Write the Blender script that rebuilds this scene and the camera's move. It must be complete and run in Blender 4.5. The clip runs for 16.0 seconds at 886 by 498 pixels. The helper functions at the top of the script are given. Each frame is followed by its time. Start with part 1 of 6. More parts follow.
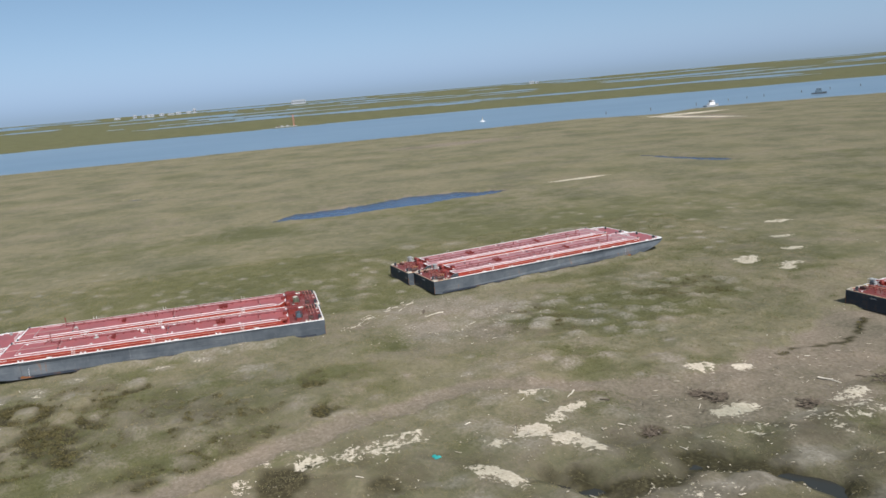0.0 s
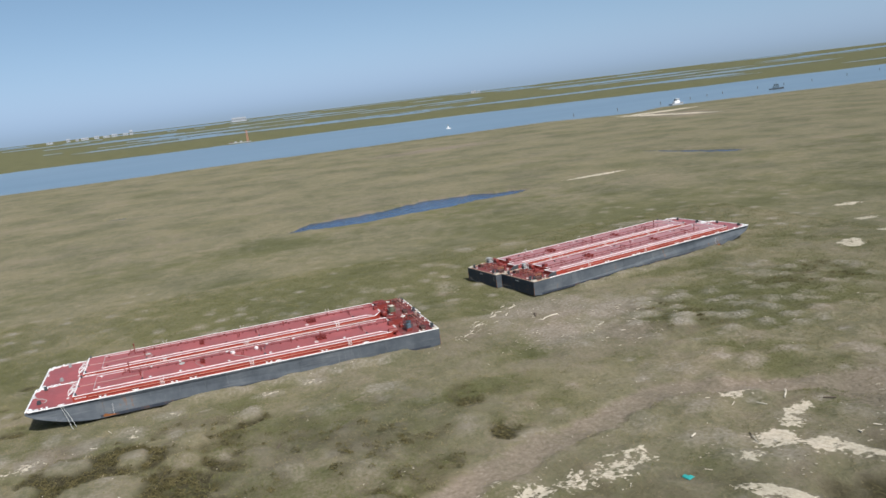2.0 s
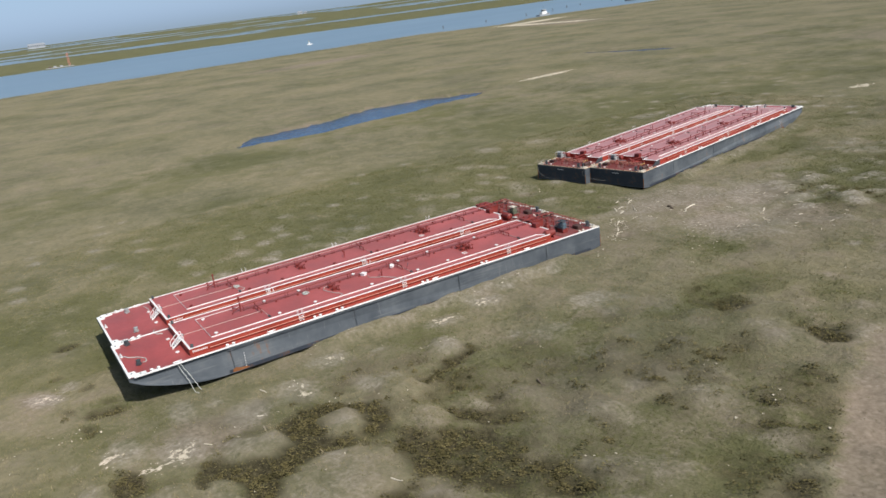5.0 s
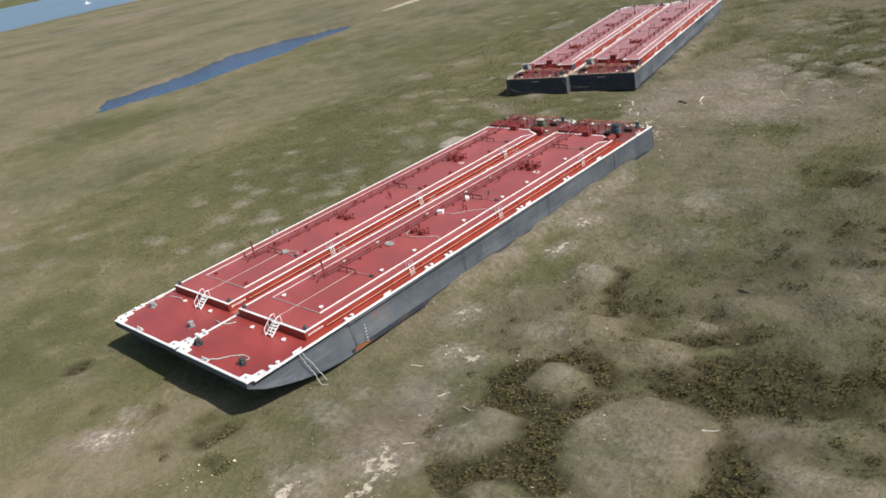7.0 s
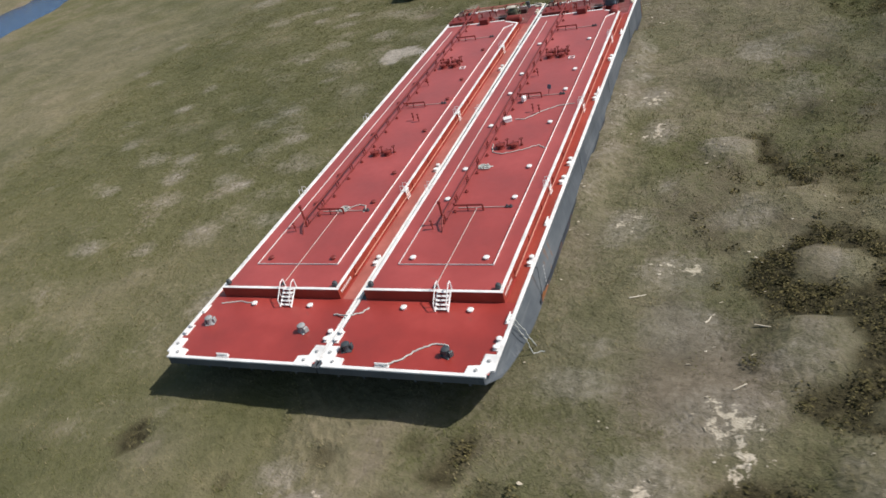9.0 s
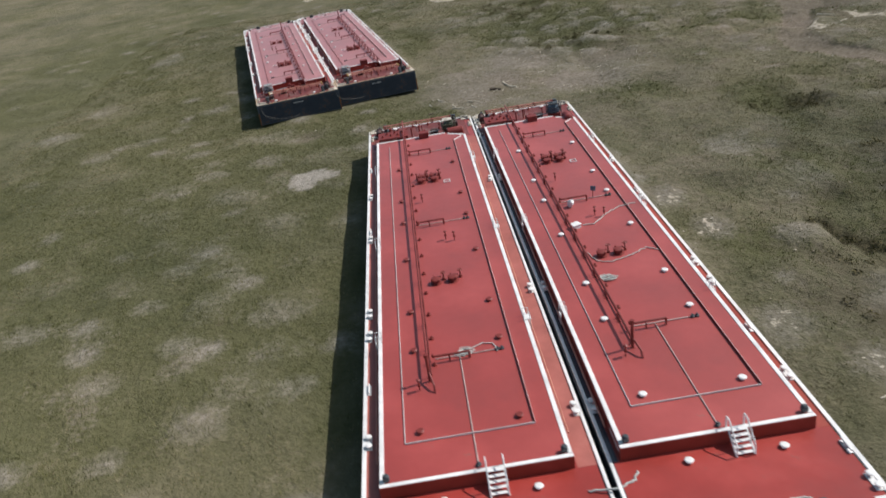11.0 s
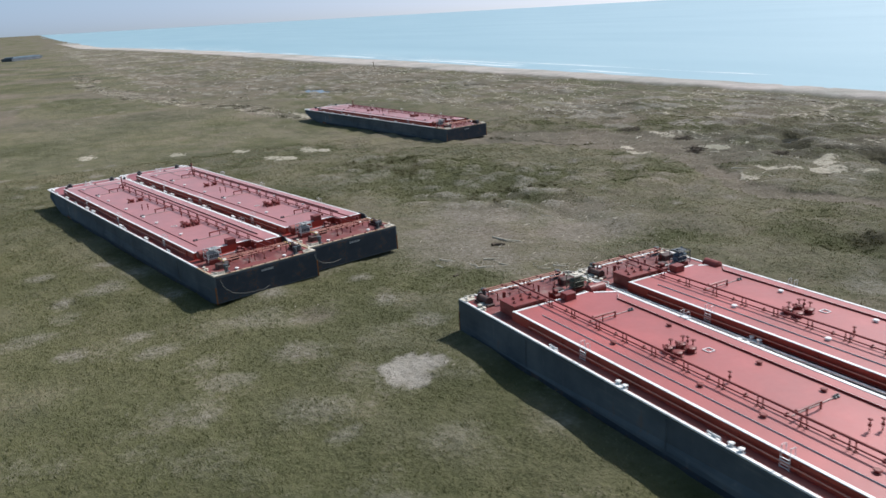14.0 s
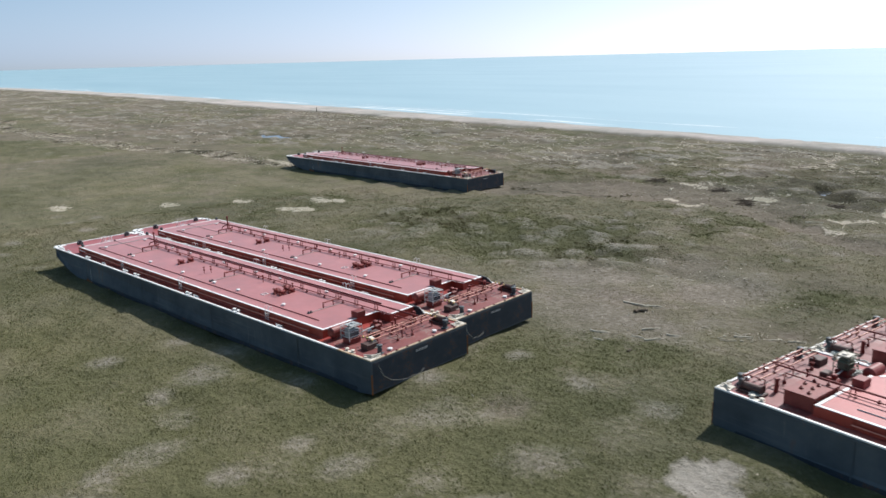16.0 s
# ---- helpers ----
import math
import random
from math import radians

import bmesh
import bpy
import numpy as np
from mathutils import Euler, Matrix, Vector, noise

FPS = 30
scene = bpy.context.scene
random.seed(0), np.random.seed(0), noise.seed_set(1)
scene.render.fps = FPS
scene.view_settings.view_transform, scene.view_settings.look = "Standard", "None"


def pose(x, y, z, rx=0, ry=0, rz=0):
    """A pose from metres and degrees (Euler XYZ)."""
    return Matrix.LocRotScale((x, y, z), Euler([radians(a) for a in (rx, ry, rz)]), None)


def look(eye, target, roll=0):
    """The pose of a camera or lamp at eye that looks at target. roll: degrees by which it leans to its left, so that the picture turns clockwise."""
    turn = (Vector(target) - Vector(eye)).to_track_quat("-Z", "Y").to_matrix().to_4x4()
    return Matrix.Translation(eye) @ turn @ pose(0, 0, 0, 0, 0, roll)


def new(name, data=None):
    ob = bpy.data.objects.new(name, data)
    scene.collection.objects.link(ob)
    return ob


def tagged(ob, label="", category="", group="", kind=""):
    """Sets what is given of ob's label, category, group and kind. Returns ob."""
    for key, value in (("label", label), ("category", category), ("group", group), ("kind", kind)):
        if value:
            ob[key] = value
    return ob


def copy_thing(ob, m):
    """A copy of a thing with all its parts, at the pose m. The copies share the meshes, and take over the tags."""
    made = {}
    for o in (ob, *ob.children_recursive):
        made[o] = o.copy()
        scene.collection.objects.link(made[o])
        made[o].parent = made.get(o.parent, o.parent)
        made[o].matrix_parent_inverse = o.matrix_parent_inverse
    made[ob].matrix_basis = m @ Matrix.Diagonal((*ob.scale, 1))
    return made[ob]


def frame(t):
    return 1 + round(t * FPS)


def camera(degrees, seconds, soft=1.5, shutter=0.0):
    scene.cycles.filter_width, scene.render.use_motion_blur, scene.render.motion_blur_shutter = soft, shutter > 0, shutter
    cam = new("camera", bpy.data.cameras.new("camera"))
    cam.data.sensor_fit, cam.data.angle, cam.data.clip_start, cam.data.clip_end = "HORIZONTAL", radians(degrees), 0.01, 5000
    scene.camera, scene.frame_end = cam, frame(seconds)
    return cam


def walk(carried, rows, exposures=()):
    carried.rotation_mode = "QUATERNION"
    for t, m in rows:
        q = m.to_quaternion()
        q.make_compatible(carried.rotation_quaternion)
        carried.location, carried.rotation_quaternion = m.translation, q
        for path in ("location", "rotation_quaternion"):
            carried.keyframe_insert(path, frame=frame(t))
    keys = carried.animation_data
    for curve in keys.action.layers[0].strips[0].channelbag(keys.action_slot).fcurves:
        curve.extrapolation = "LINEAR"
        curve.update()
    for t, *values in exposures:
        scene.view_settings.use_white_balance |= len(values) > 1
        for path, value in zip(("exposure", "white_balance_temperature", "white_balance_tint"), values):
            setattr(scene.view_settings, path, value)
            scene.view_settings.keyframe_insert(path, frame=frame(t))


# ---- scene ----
PATH = [
    (0, (143.128, 51.901, 41.452), (141.219, 52.33, 41.038), -4.9),
    (0.5, (138.07, 45.771, 41.003), (136.17, 46.241, 40.591), -5.8),
    (1, (132.951, 39.609, 40.432), (131.057, 40.116, 40.034), -6.6),
    (1.5, (127.636, 33.479, 39.807), (125.75, 34.018, 39.42), -6.8),
    (2, (122.009, 27.264, 38.984), (120.134, 27.835, 38.586), -6.8),
    (2.5, (116.083, 21.186, 38.123), (114.226, 21.79, 37.692), -6.6),
    (3, (109.786, 15.449, 37.268), (107.955, 16.096, 36.787), -6.7),
    (3.5, (103.289, 9.945, 36.505), (101.494, 10.648, 35.975), -6.9),
    (4, (96.748, 4.616, 35.722), (94.993, 5.388, 35.152), -6.9),
    (4.2, (94.087, 2.597, 35.426), (92.35, 3.398, 34.842), -7.0),
    (6.3, (65.549, -16.138, 32.241), (64.073, -14.996, 31.523), -8.6),
    (6.5, (62.67, -17.611, 32.069), (61.233, -16.436, 31.324), -9.2),
    (7, (55.047, -20.84, 31.7), (53.72, -19.59, 30.877), -10.9),
    (7.5, (47.221, -23.149, 31.276), (46.011, -21.844, 30.365), -12.4),
    (8, (39.942, -24.735, 30.744), (38.84, -23.389, 29.759), -14.6),
    (8.5, (31.928, -25.6, 30.237), (30.968, -24.195, 29.186), -15.2),
    (8.7, (28.849, -25.659, 30.074), (27.948, -24.229, 29.004), -15.7),
    (10.8, (-1.863, -20.789, 28.497), (-1.964, -19.037, 27.538), -10.0),
    (11, (-4.725, -19.945, 28.384), (-4.747, -18.168, 27.466), -9.3),
    (11.5, (-11.793, -17.002, 27.564), (-11.622, -15.182, 26.752), -6.4),
    (12, (-18.044, -11.955, 26.695), (-17.709, -10.126, 25.959), -5.4),
    (12.5, (-23.993, -6.421, 26.008), (-23.495, -4.609, 25.323), -4.6),
    (13, (-29.353, -1.031, 25.279), (-28.705, 0.747, 24.633), -4.1),
    (13.5, (-34.044, 4.118, 24.667), (-33.27, 5.856, 24.051), -3.7),
    (14, (-38.315, 9.371, 24.386), (-37.437, 11.069, 23.796), -3.2),
    (14.5, (-42.352, 14.707, 24.287), (-41.392, 16.369, 23.725), -2.8),
    (15, (-46.123, 20.201, 24.237), (-45.098, 21.834, 23.705), -2.4),
    (15.5, (-49.539, 25.781, 24.206), (-48.461, 27.388, 23.699), -1.9),
    (16, (-52.344, 31.348, 24.0), (-51.224, 32.934, 23.517), -1.5),
]
cam = camera(59.9, 16.0, shutter=0.3)
EXPOSURES = [(0, -0.12, 6150, 11), (4, -0.1, 6300, 11), (7.5, -0.13, 6450, 12), (11, -0.26, 6300, 12), (13.5, -0.1, 6000, 11), (16, 0.04, 6100, 10)]
walk(cam, [(t, look(e, g, r)) for t, e, g, r in PATH], EXPOSURES)

# ---- world, sun ----
world = bpy.data.worlds.new("sky")
scene.world = world
world.use_nodes = True
wn = world.node_tree.nodes
wl = world.node_tree.links
SUN_DIR = Vector((0.66, 0.14, 0.74)).normalized()


def sky_layer(altitude, air, dust, ozone, weight):
    """One layer of the same sunlit sky, scaled."""
    sky = wn.new("ShaderNodeTexSky")
    sky.sky_type = "NISHITA"
    sky.sun_disc = False
    sky.sun_elevation = math.asin(SUN_DIR.z)
    sky.sun_rotation = math.atan2(SUN_DIR.x, SUN_DIR.y)
    sky.altitude, sky.air_density, sky.dust_density, sky.ozone_density = altitude, air, dust, ozone
    scaled = wn.new("ShaderNodeVectorMath")
    scaled.operation = "SCALE"
    scaled.inputs["Scale"].default_value = weight
    wl.new(sky.outputs["Color"], scaled.inputs[0])
    return scaled.outputs[0]


def added(a, b):
    both = wn.new("ShaderNodeVectorMath")
    both.operation = "ADD"
    wl.new(a, both.inputs[0])
    if isinstance(b, tuple):
        both.inputs[1].default_value = b
    else:
        wl.new(b, both.inputs[1])
    return both.outputs[0]


# clear air and fine sea haze, with an even veil
layers = added(sky_layer(1000, 0.1, 1.6, 1.8, 1.5), sky_layer(1000, 1.0, 4.0, 1.0, 0.635))
wl.new(added(layers, (0.35, 0.82, 0.68)), wn["Background"].inputs["Color"])
wn["Background"].inputs["Strength"].default_value = 0.098

sun_data = bpy.data.lights.new("sun", "SUN")
sun_data.energy = 5.3
sun_data.angle = radians(0.6)
sun_data.color = (1.0, 0.955, 0.88)
sun = new("sun", sun_data)
sun.matrix_world = look(SUN_DIR * 300, (0, 0, 0))


# ---- materials ----
def material(name):
    m = bpy.data.materials.new(name)
    m.use_nodes = True
    nt = m.node_tree
    return m, nt.nodes, nt.links, nt.nodes["Principled BSDF"]


def noise_node(n, l, scale, detail=5.0, rough=0.55, coord=None):
    t = n.new("ShaderNodeTexNoise")
    t.inputs["Scale"].default_value = scale
    t.inputs["Detail"].default_value = detail
    t.inputs["Roughness"].default_value = rough
    if coord is not None:
        l.new(coord, t.inputs["Vector"])
    return t


def ramp_node(n, l, src, stops):
    r = n.new("ShaderNodeValToRGB")
    e = r.color_ramp.elements
    while len(e) < len(stops):
        e.new(0.5)
    for el, (p, c) in zip(e, stops):
        el.position = p
        el.color = (*c, 1) if len(c) == 3 else c
    l.new(src, r.inputs["Fac"])
    return r


def mix_node(n, l, fac, a, b, mode="MIX"):
    m = n.new("ShaderNodeMix")
    m.data_type = "RGBA"
    m.blend_type = mode
    for sock, v in ((m.inputs[0], fac), (m.inputs[6], a), (m.inputs[7], b)):
        if isinstance(v, (int, float)):
            sock.default_value = v
        elif isinstance(v, tuple):
            sock.default_value = (*v, 1)
        else:
            l.new(v, sock)
    return m.outputs[2]


def math_node(n, l, op, a, b=0.0, clamp=False):
    m = n.new("ShaderNodeMath")
    m.operation = op
    m.use_clamp = clamp
    for sock, v in ((m.inputs[0], a), (m.inputs[1], b)):
        if isinstance(v, (int, float)):
            sock.default_value = v
        else:
            l.new(v, sock)
    return m.outputs[0]


def bump_node(n, l, height, strength, distance, bsdf):
    b = n.new("ShaderNodeBump")
    b.inputs["Strength"].default_value = strength
    b.inputs["Distance"].default_value = distance
    l.new(height, b.inputs["Height"])
    l.new(b.outputs["Normal"], bsdf.inputs["Normal"])


def paint(name, colour, worn, amount=0.5, rough=0.5, scale=0.6, spec=0.5):
    """Painted steel: a base coat, faded broad patches, and small scuffs and rust of another colour."""
    m, n, l, p = material(name)
    co = n.new("ShaderNodeTexCoord").outputs["Object"]
    big = noise_node(n, l, scale, 4, 0.6, co)
    fine = noise_node(n, l, scale * 9, 6, 0.65, co)
    faded = tuple(min(1, c * 1.22 + 0.012) for c in colour)
    deep = tuple(c * 0.8 for c in colour)
    base = ramp_node(n, l, big.outputs["Fac"], [(0.3, deep), (0.52, colour), (0.75, faded)]).outputs["Color"]
    prod = math_node(n, l, "MULTIPLY", big.outputs["Fac"], fine.outputs["Fac"])
    lo = 0.46 - 0.22 * amount
    mask = ramp_node(n, l, prod, [(lo, (0, 0, 0)), (lo + 0.07, (1, 1, 1))]).outputs["Color"]
    mask = math_node(n, l, "MULTIPLY", mask, 0.75)
    l.new(mix_node(n, l, mask, base, worn), p.inputs["Base Color"])
    r = n.new("ShaderNodeMapRange")
    r.inputs["To Min"].default_value, r.inputs["To Max"].default_value = rough - 0.1, rough + 0.14
    l.new(fine.outputs["Fac"], r.inputs["Value"])
    l.new(r.outputs["Result"], p.inputs["Roughness"])
    p.inputs["Specular IOR Level"].default_value = spec
    bump_node(n, l, fine.outputs["Fac"], 0.15, 0.01, p)
    return m


RED = paint("red_deck_paint", (0.305, 0.031, 0.024), (0.25, 0.08, 0.06), 0.25, 0.5, 0.22, 0.75)
RED_FIT = paint("red_fitting_paint", (0.185, 0.026, 0.020), (0.13, 0.045, 0.025), 0.5, 0.5, 1.4)
DECK = paint("glossy_red_deck_paint", (0.305, 0.030, 0.021), (0.22, 0.06, 0.045), 0.3, 0.36, 0.3, 0.6)
MAROON = paint("dusty_maroon_deck_paint", (0.175, 0.038, 0.034), (0.22, 0.17, 0.145), 0.75, 0.55, 0.55, 0.6)
ORANGE = paint("fresh_red_oxide_paint", (0.30, 0.046, 0.027), (0.24, 0.075, 0.05), 0.3, 0.5, 0.35)
WHITE = paint("white_trim_paint", (0.76, 0.75, 0.735), (0.45, 0.37, 0.29), 0.45, 0.5, 0.9)
GREY = paint("grey_steel_paint", (0.30, 0.31, 0.31), (0.16, 0.11, 0.08), 0.5, 0.5, 1.2)
PALEGREY = paint("pale_grey_paint", (0.52, 0.51, 0.50), (0.3, 0.2, 0.15), 0.4, 0.5, 1.2)
WORNWHITE = paint("worn_cream_paint", (0.56, 0.51, 0.43), (0.35, 0.22, 0.12), 0.6, 0.6, 1.5)
RUSTEDGE = paint("rust_stained_cream_paint", (0.50, 0.40, 0.28), (0.30, 0.12, 0.045), 1.0, 0.7, 1.6)
BROWN = paint("dark_brown_machinery_paint", (0.075, 0.036, 0.030), (0.12, 0.10, 0.07), 0.6, 0.6, 1.4)
OLIVE = paint("olive_machinery_paint", (0.12, 0.13, 0.085), (0.3, 0.26, 0.14), 0.6, 0.6, 1.4)
DUSTRED = paint("dusty_faded_red_paint", (0.33, 0.072, 0.066), (0.36, 0.20, 0.17), 0.45, 0.5, 0.3, 0.7)
WALLRED = paint("trunk_wall_paint", (0.275, 0.040, 0.024), (0.20, 0.06, 0.04), 0.4, 0.55, 0.5, 0.35)
FADED = paint("faded_red_oxide_paint", (0.37, 0.115, 0.092), (0.36, 0.17, 0.13), 0.5, 0.5, 0.5)
# glossy near-black deck colour that carries the trunk's shade
SHADEDECK = paint("shade_dark_deck_paint", (0.035, 0.030, 0.040), (0.05, 0.05, 0.06), 0.3, 0.2, 0.6, 0.8)
DARK = paint("dark_machinery_paint", (0.045, 0.055, 0.062), (0.10, 0.06, 0.04), 0.45, 0.5, 1.6)
BLUEGREY = paint("blue_grey_machinery_paint", (0.10, 0.15, 0.19), (0.15, 0.12, 0.09), 0.4, 0.5, 1.5)
YELLOW = paint("worn_yellow_paint", (0.55, 0.40, 0.12), (0.45, 0.40, 0.3), 0.6, 0.55, 1.5)
PALEPIPE = paint("chalky_pipe_paint", (0.46, 0.36, 0.33), (0.3, 0.14, 0.1), 0.4, 0.55, 1.3)
# wall colour greyed and blued to hold the haze of distance
HAZEWALL = paint("haze_tinted_wall", (0.34, 0.37, 0.41), (0.26, 0.28, 0.3), 0.5, 0.8, 0.1, 0.2)
PINKPIPE = paint("sun_faded_pipe_paint", (0.50, 0.22, 0.16), (0.30, 0.14, 0.09), 0.5, 0.5, 1.3)
for coat, weight in ((DECK, 0.24), (RED, 0.32), (DUSTRED, 0.55)):
    gloss = coat.node_tree.nodes["Principled BSDF"]
    gloss.inputs["Sheen Weight"].default_value = weight
    gloss.inputs["Sheen Roughness"].default_value = 0.45
    gloss.inputs["Sheen Tint"].default_value = (1.0, 0.95, 0.94, 1)


def hull_paint():
    """Blue-grey hull steel with vertical rust runs, chalky scrapes and rusty seams."""
    m, n, l, p = material("hull_steel_paint")
    co = n.new("ShaderNodeTexCoord").outputs["Object"]
    mp = n.new("ShaderNodeMapping")
    mp.inputs["Scale"].default_value = (1, 1, 0.12)
    l.new(co, mp.inputs["Vector"])
    broad = noise_node(n, l, 0.25, 4, 0.6, co)
    runs = noise_node(n, l, 1.6, 6, 0.7, mp.outputs["Vector"])
    mp2 = n.new("ShaderNodeMapping")
    mp2.inputs["Scale"].default_value = (1, 0.1, 1.6)
    l.new(co, mp2.inputs["Vector"])
    scrape = noise_node(n, l, 1.3, 6, 0.7, mp2.outputs["Vector"])
    base = ramp_node(n, l, broad.outputs["Fac"], [(0.3, (0.054, 0.064, 0.076)), (0.55, (0.092, 0.105, 0.118)), (0.8, (0.150, 0.160, 0.168))]).outputs["Color"]
    m1 = ramp_node(n, l, scrape.outputs["Fac"], [(0.56, (0, 0, 0)), (0.72, (0.28, 0.28, 0.28))]).outputs["Color"]
    c1 = mix_node(n, l, m1, base, (0.24, 0.245, 0.24))
    drips = ramp_node(n, l, runs.outputs["Fac"], [(0.30, (0.5, 0.5, 0.5)), (0.40, (0, 0, 0))]).outputs["Color"]
    c1 = mix_node(n, l, drips, c1, (0.19, 0.195, 0.195))
    prod = math_node(n, l, "MULTIPLY", runs.outputs["Fac"], broad.outputs["Fac"])
    m2 = ramp_node(n, l, prod, [(0.35, (0, 0, 0)), (0.45, (0.75, 0.75, 0.75))]).outputs["Color"]
    l.new(mix_node(n, l, m2, c1, (0.19, 0.085, 0.035)), p.inputs["Base Color"])
    p.inputs["Roughness"].default_value = 0.65
    p.inputs["Specular IOR Level"].default_value = 0.16
    bump_node(n, l, scrape.outputs["Fac"], 0.25, 0.02, p)
    return m


HULL = hull_paint()
# hull colour darkened for shade, with rust mottling: transom and hull foot
HULLSHADE = paint("shade_dark_hull_paint", (0.034, 0.042, 0.056), (0.11, 0.055, 0.03), 0.8, 0.6, 0.7, 0.3)
RUST = paint("rusty_steel", (0.22, 0.09, 0.035), (0.12, 0.05, 0.025), 0.6, 0.8, 1.0, 0.2)
OLDROPE = paint("weathered_rope", (0.17, 0.165, 0.15), (0.1, 0.1, 0.09), 0.5, 0.9, 3.0, 0.1)
ROPE = paint("bleached_rope", (0.46, 0.475, 0.45), (0.28, 0.29, 0.27), 0.5, 0.9, 3.0, 0.1)
DRIFT = paint("bleached_driftwood", (0.60, 0.54, 0.44), (0.36, 0.29, 0.21), 0.35, 0.85, 2.0, 0.15)
DARKWOOD = paint("wet_dark_wood", (0.135, 0.108, 0.082), (0.20, 0.16, 0.12), 0.5, 0.9, 2.0, 0.15)
TEAL = paint("teal_plastic", (0.03, 0.30, 0.28), (0.05, 0.2, 0.2), 0.3, 0.5, 2.0)


def ground_material():
    """Marsh flat: dry and green grass, bare mud, shelly sand and dark scrub soil, laid out by the mesh's own fields."""
    m, n, l, p = material("marsh_ground")
    co = n.new("ShaderNodeTexCoord").outputs["Object"]

    def field(name):
        a = n.new("ShaderNodeAttribute")
        a.attribute_name = name
        return a.outputs["Fac"]

    wide = noise_node(n, l, 0.035, 5, 0.6, co)
    mid = noise_node(n, l, 0.28, 6, 0.65, co)
    tuft = noise_node(n, l, 1.0, 5, 0.62, co)
    fine = noise_node(n, l, 2.1, 6, 0.7, co)
    grain = noise_node(n, l, 9.0, 4, 0.7, co)
    g1 = ramp_node(n, l, mid.outputs["Fac"], [(0.3, (0.126, 0.120, 0.069)), (0.5, (0.178, 0.161, 0.099)), (0.72, (0.245, 0.210, 0.132))]).outputs["Color"]
    g2 = ramp_node(n, l, fine.outputs["Fac"], [(0.34, (0.124, 0.116, 0.071)), (0.5, (0.178, 0.162, 0.101)), (0.68, (0.245, 0.212, 0.134))]).outputs["Color"]
    g3 = ramp_node(n, l, tuft.outputs["Fac"], [(0.36, (0.130, 0.123, 0.071)), (0.5, (0.178, 0.163, 0.101)), (0.66, (0.240, 0.207, 0.128))]).outputs["Color"]
    grass = mix_node(n, l, 0.3, mix_node(n, l, 0.55, g1, g3), g2)
    lush = mix_node(n, l, math_node(n, l, "MULTIPLY", field("lush"), 0.85), grass, mix_node(n, l, 0.3, (0.085, 0.092, 0.029), g2))
    mudc = ramp_node(n, l, fine.outputs["Fac"], [(0.3, (0.140, 0.115, 0.084)), (0.52, (0.205, 0.171, 0.127)), (0.74, (0.28, 0.238, 0.184))]).outputs["Color"]
    sandc = ramp_node(n, l, fine.outputs["Fac"], [(0.3, (0.38, 0.325, 0.245)), (0.55, (0.55, 0.485, 0.38)), (0.8, (0.68, 0.62, 0.51))]).outputs["Color"]
    beachc = ramp_node(n, l, mid.outputs["Fac"], [(0.3, (0.50, 0.44, 0.385)), (0.7, (0.61, 0.555, 0.50))]).outputs["Color"]
    scrubc = ramp_node(n, l, fine.outputs["Fac"], [(0.36, (0.030, 0.026, 0.015)), (0.54, (0.068, 0.059, 0.032)), (0.72, (0.13, 0.112, 0.062))]).outputs["Color"]

    def edge(name, lo, hi, jitter):
        """A field's edge, frayed by the fine noise."""
        j = math_node(n, l, "MULTIPLY", math_node(n, l, "SUBTRACT", fine.outputs["Fac"], 0.5), jitter)
        j2 = math_node(n, l, "MULTIPLY", math_node(n, l, "SUBTRACT", mid.outputs["Fac"], 0.5), jitter)
        v = math_node(n, l, "ADD", math_node(n, l, "ADD", field(name), j), j2)
        r = n.new("ShaderNodeMapRange")
        r.inputs["From Min"].default_value, r.inputs["From Max"].default_value = lo, hi
        l.new(v, r.inputs["Value"])
        return r.outputs["Result"]

    crumb = noise_node(n, l, 1.05, 8, 0.72, co)
    sv = math_node(n, l, "ADD", field("sand"), math_node(n, l, "MULTIPLY", math_node(n, l, "SUBTRACT", crumb.outputs["Fac"], 0.5), 4.8))
    sr = n.new("ShaderNodeMapRange")
    sr.inputs["From Min"].default_value, sr.inputs["From Max"].default_value = 0.60, 0.74
    l.new(sv, sr.inputs["Value"])
    sand_mask = math_node(n, l, "MULTIPLY", sr.outputs["Result"], math_node(n, l, "GREATER_THAN", field("sand"), 0.08))
    c = mix_node(n, l, edge("mud", 0.2, 0.85, 1.0), lush, mudc)
    palec = ramp_node(n, l, fine.outputs["Fac"], [(0.34, (0.195, 0.170, 0.132)), (0.53, (0.30, 0.268, 0.218)), (0.72, (0.41, 0.372, 0.312))]).outputs["Color"]
    c = mix_node(n, l, math_node(n, l, "MULTIPLY", edge("pale", 0.1, 1.0, 0.8), math_node(n, l, "GREATER_THAN", field("pale"), 0.01)), c, palec)
    c = mix_node(n, l, math_node(n, l, "MULTIPLY", edge("scrub", 0.2, 0.85, 0.9), math_node(n, l, "GREATER_THAN", field("scrub"), 0.04)), c, scrubc)
    c = mix_node(n, l, sand_mask, c, sandc)
    c = mix_node(n, l, field("beach"), c, beachc)
    tone = ramp_node(n, l, wide.outputs["Fac"], [(0.34, (0.68, 0.71, 0.69)), (0.5, (0.90, 0.90, 0.90)), (0.66, (1.08, 1.04, 1.06))]).outputs["Color"]
    l.new(mix_node(n, l, 1.0, c, tone, "MULTIPLY"), p.inputs["Base Color"])
    p.inputs["Roughness"].default_value = 0.95
    p.inputs["Specular IOR Level"].default_value = 0.105
    p.inputs["Diffuse Roughness"].default_value = 0.4
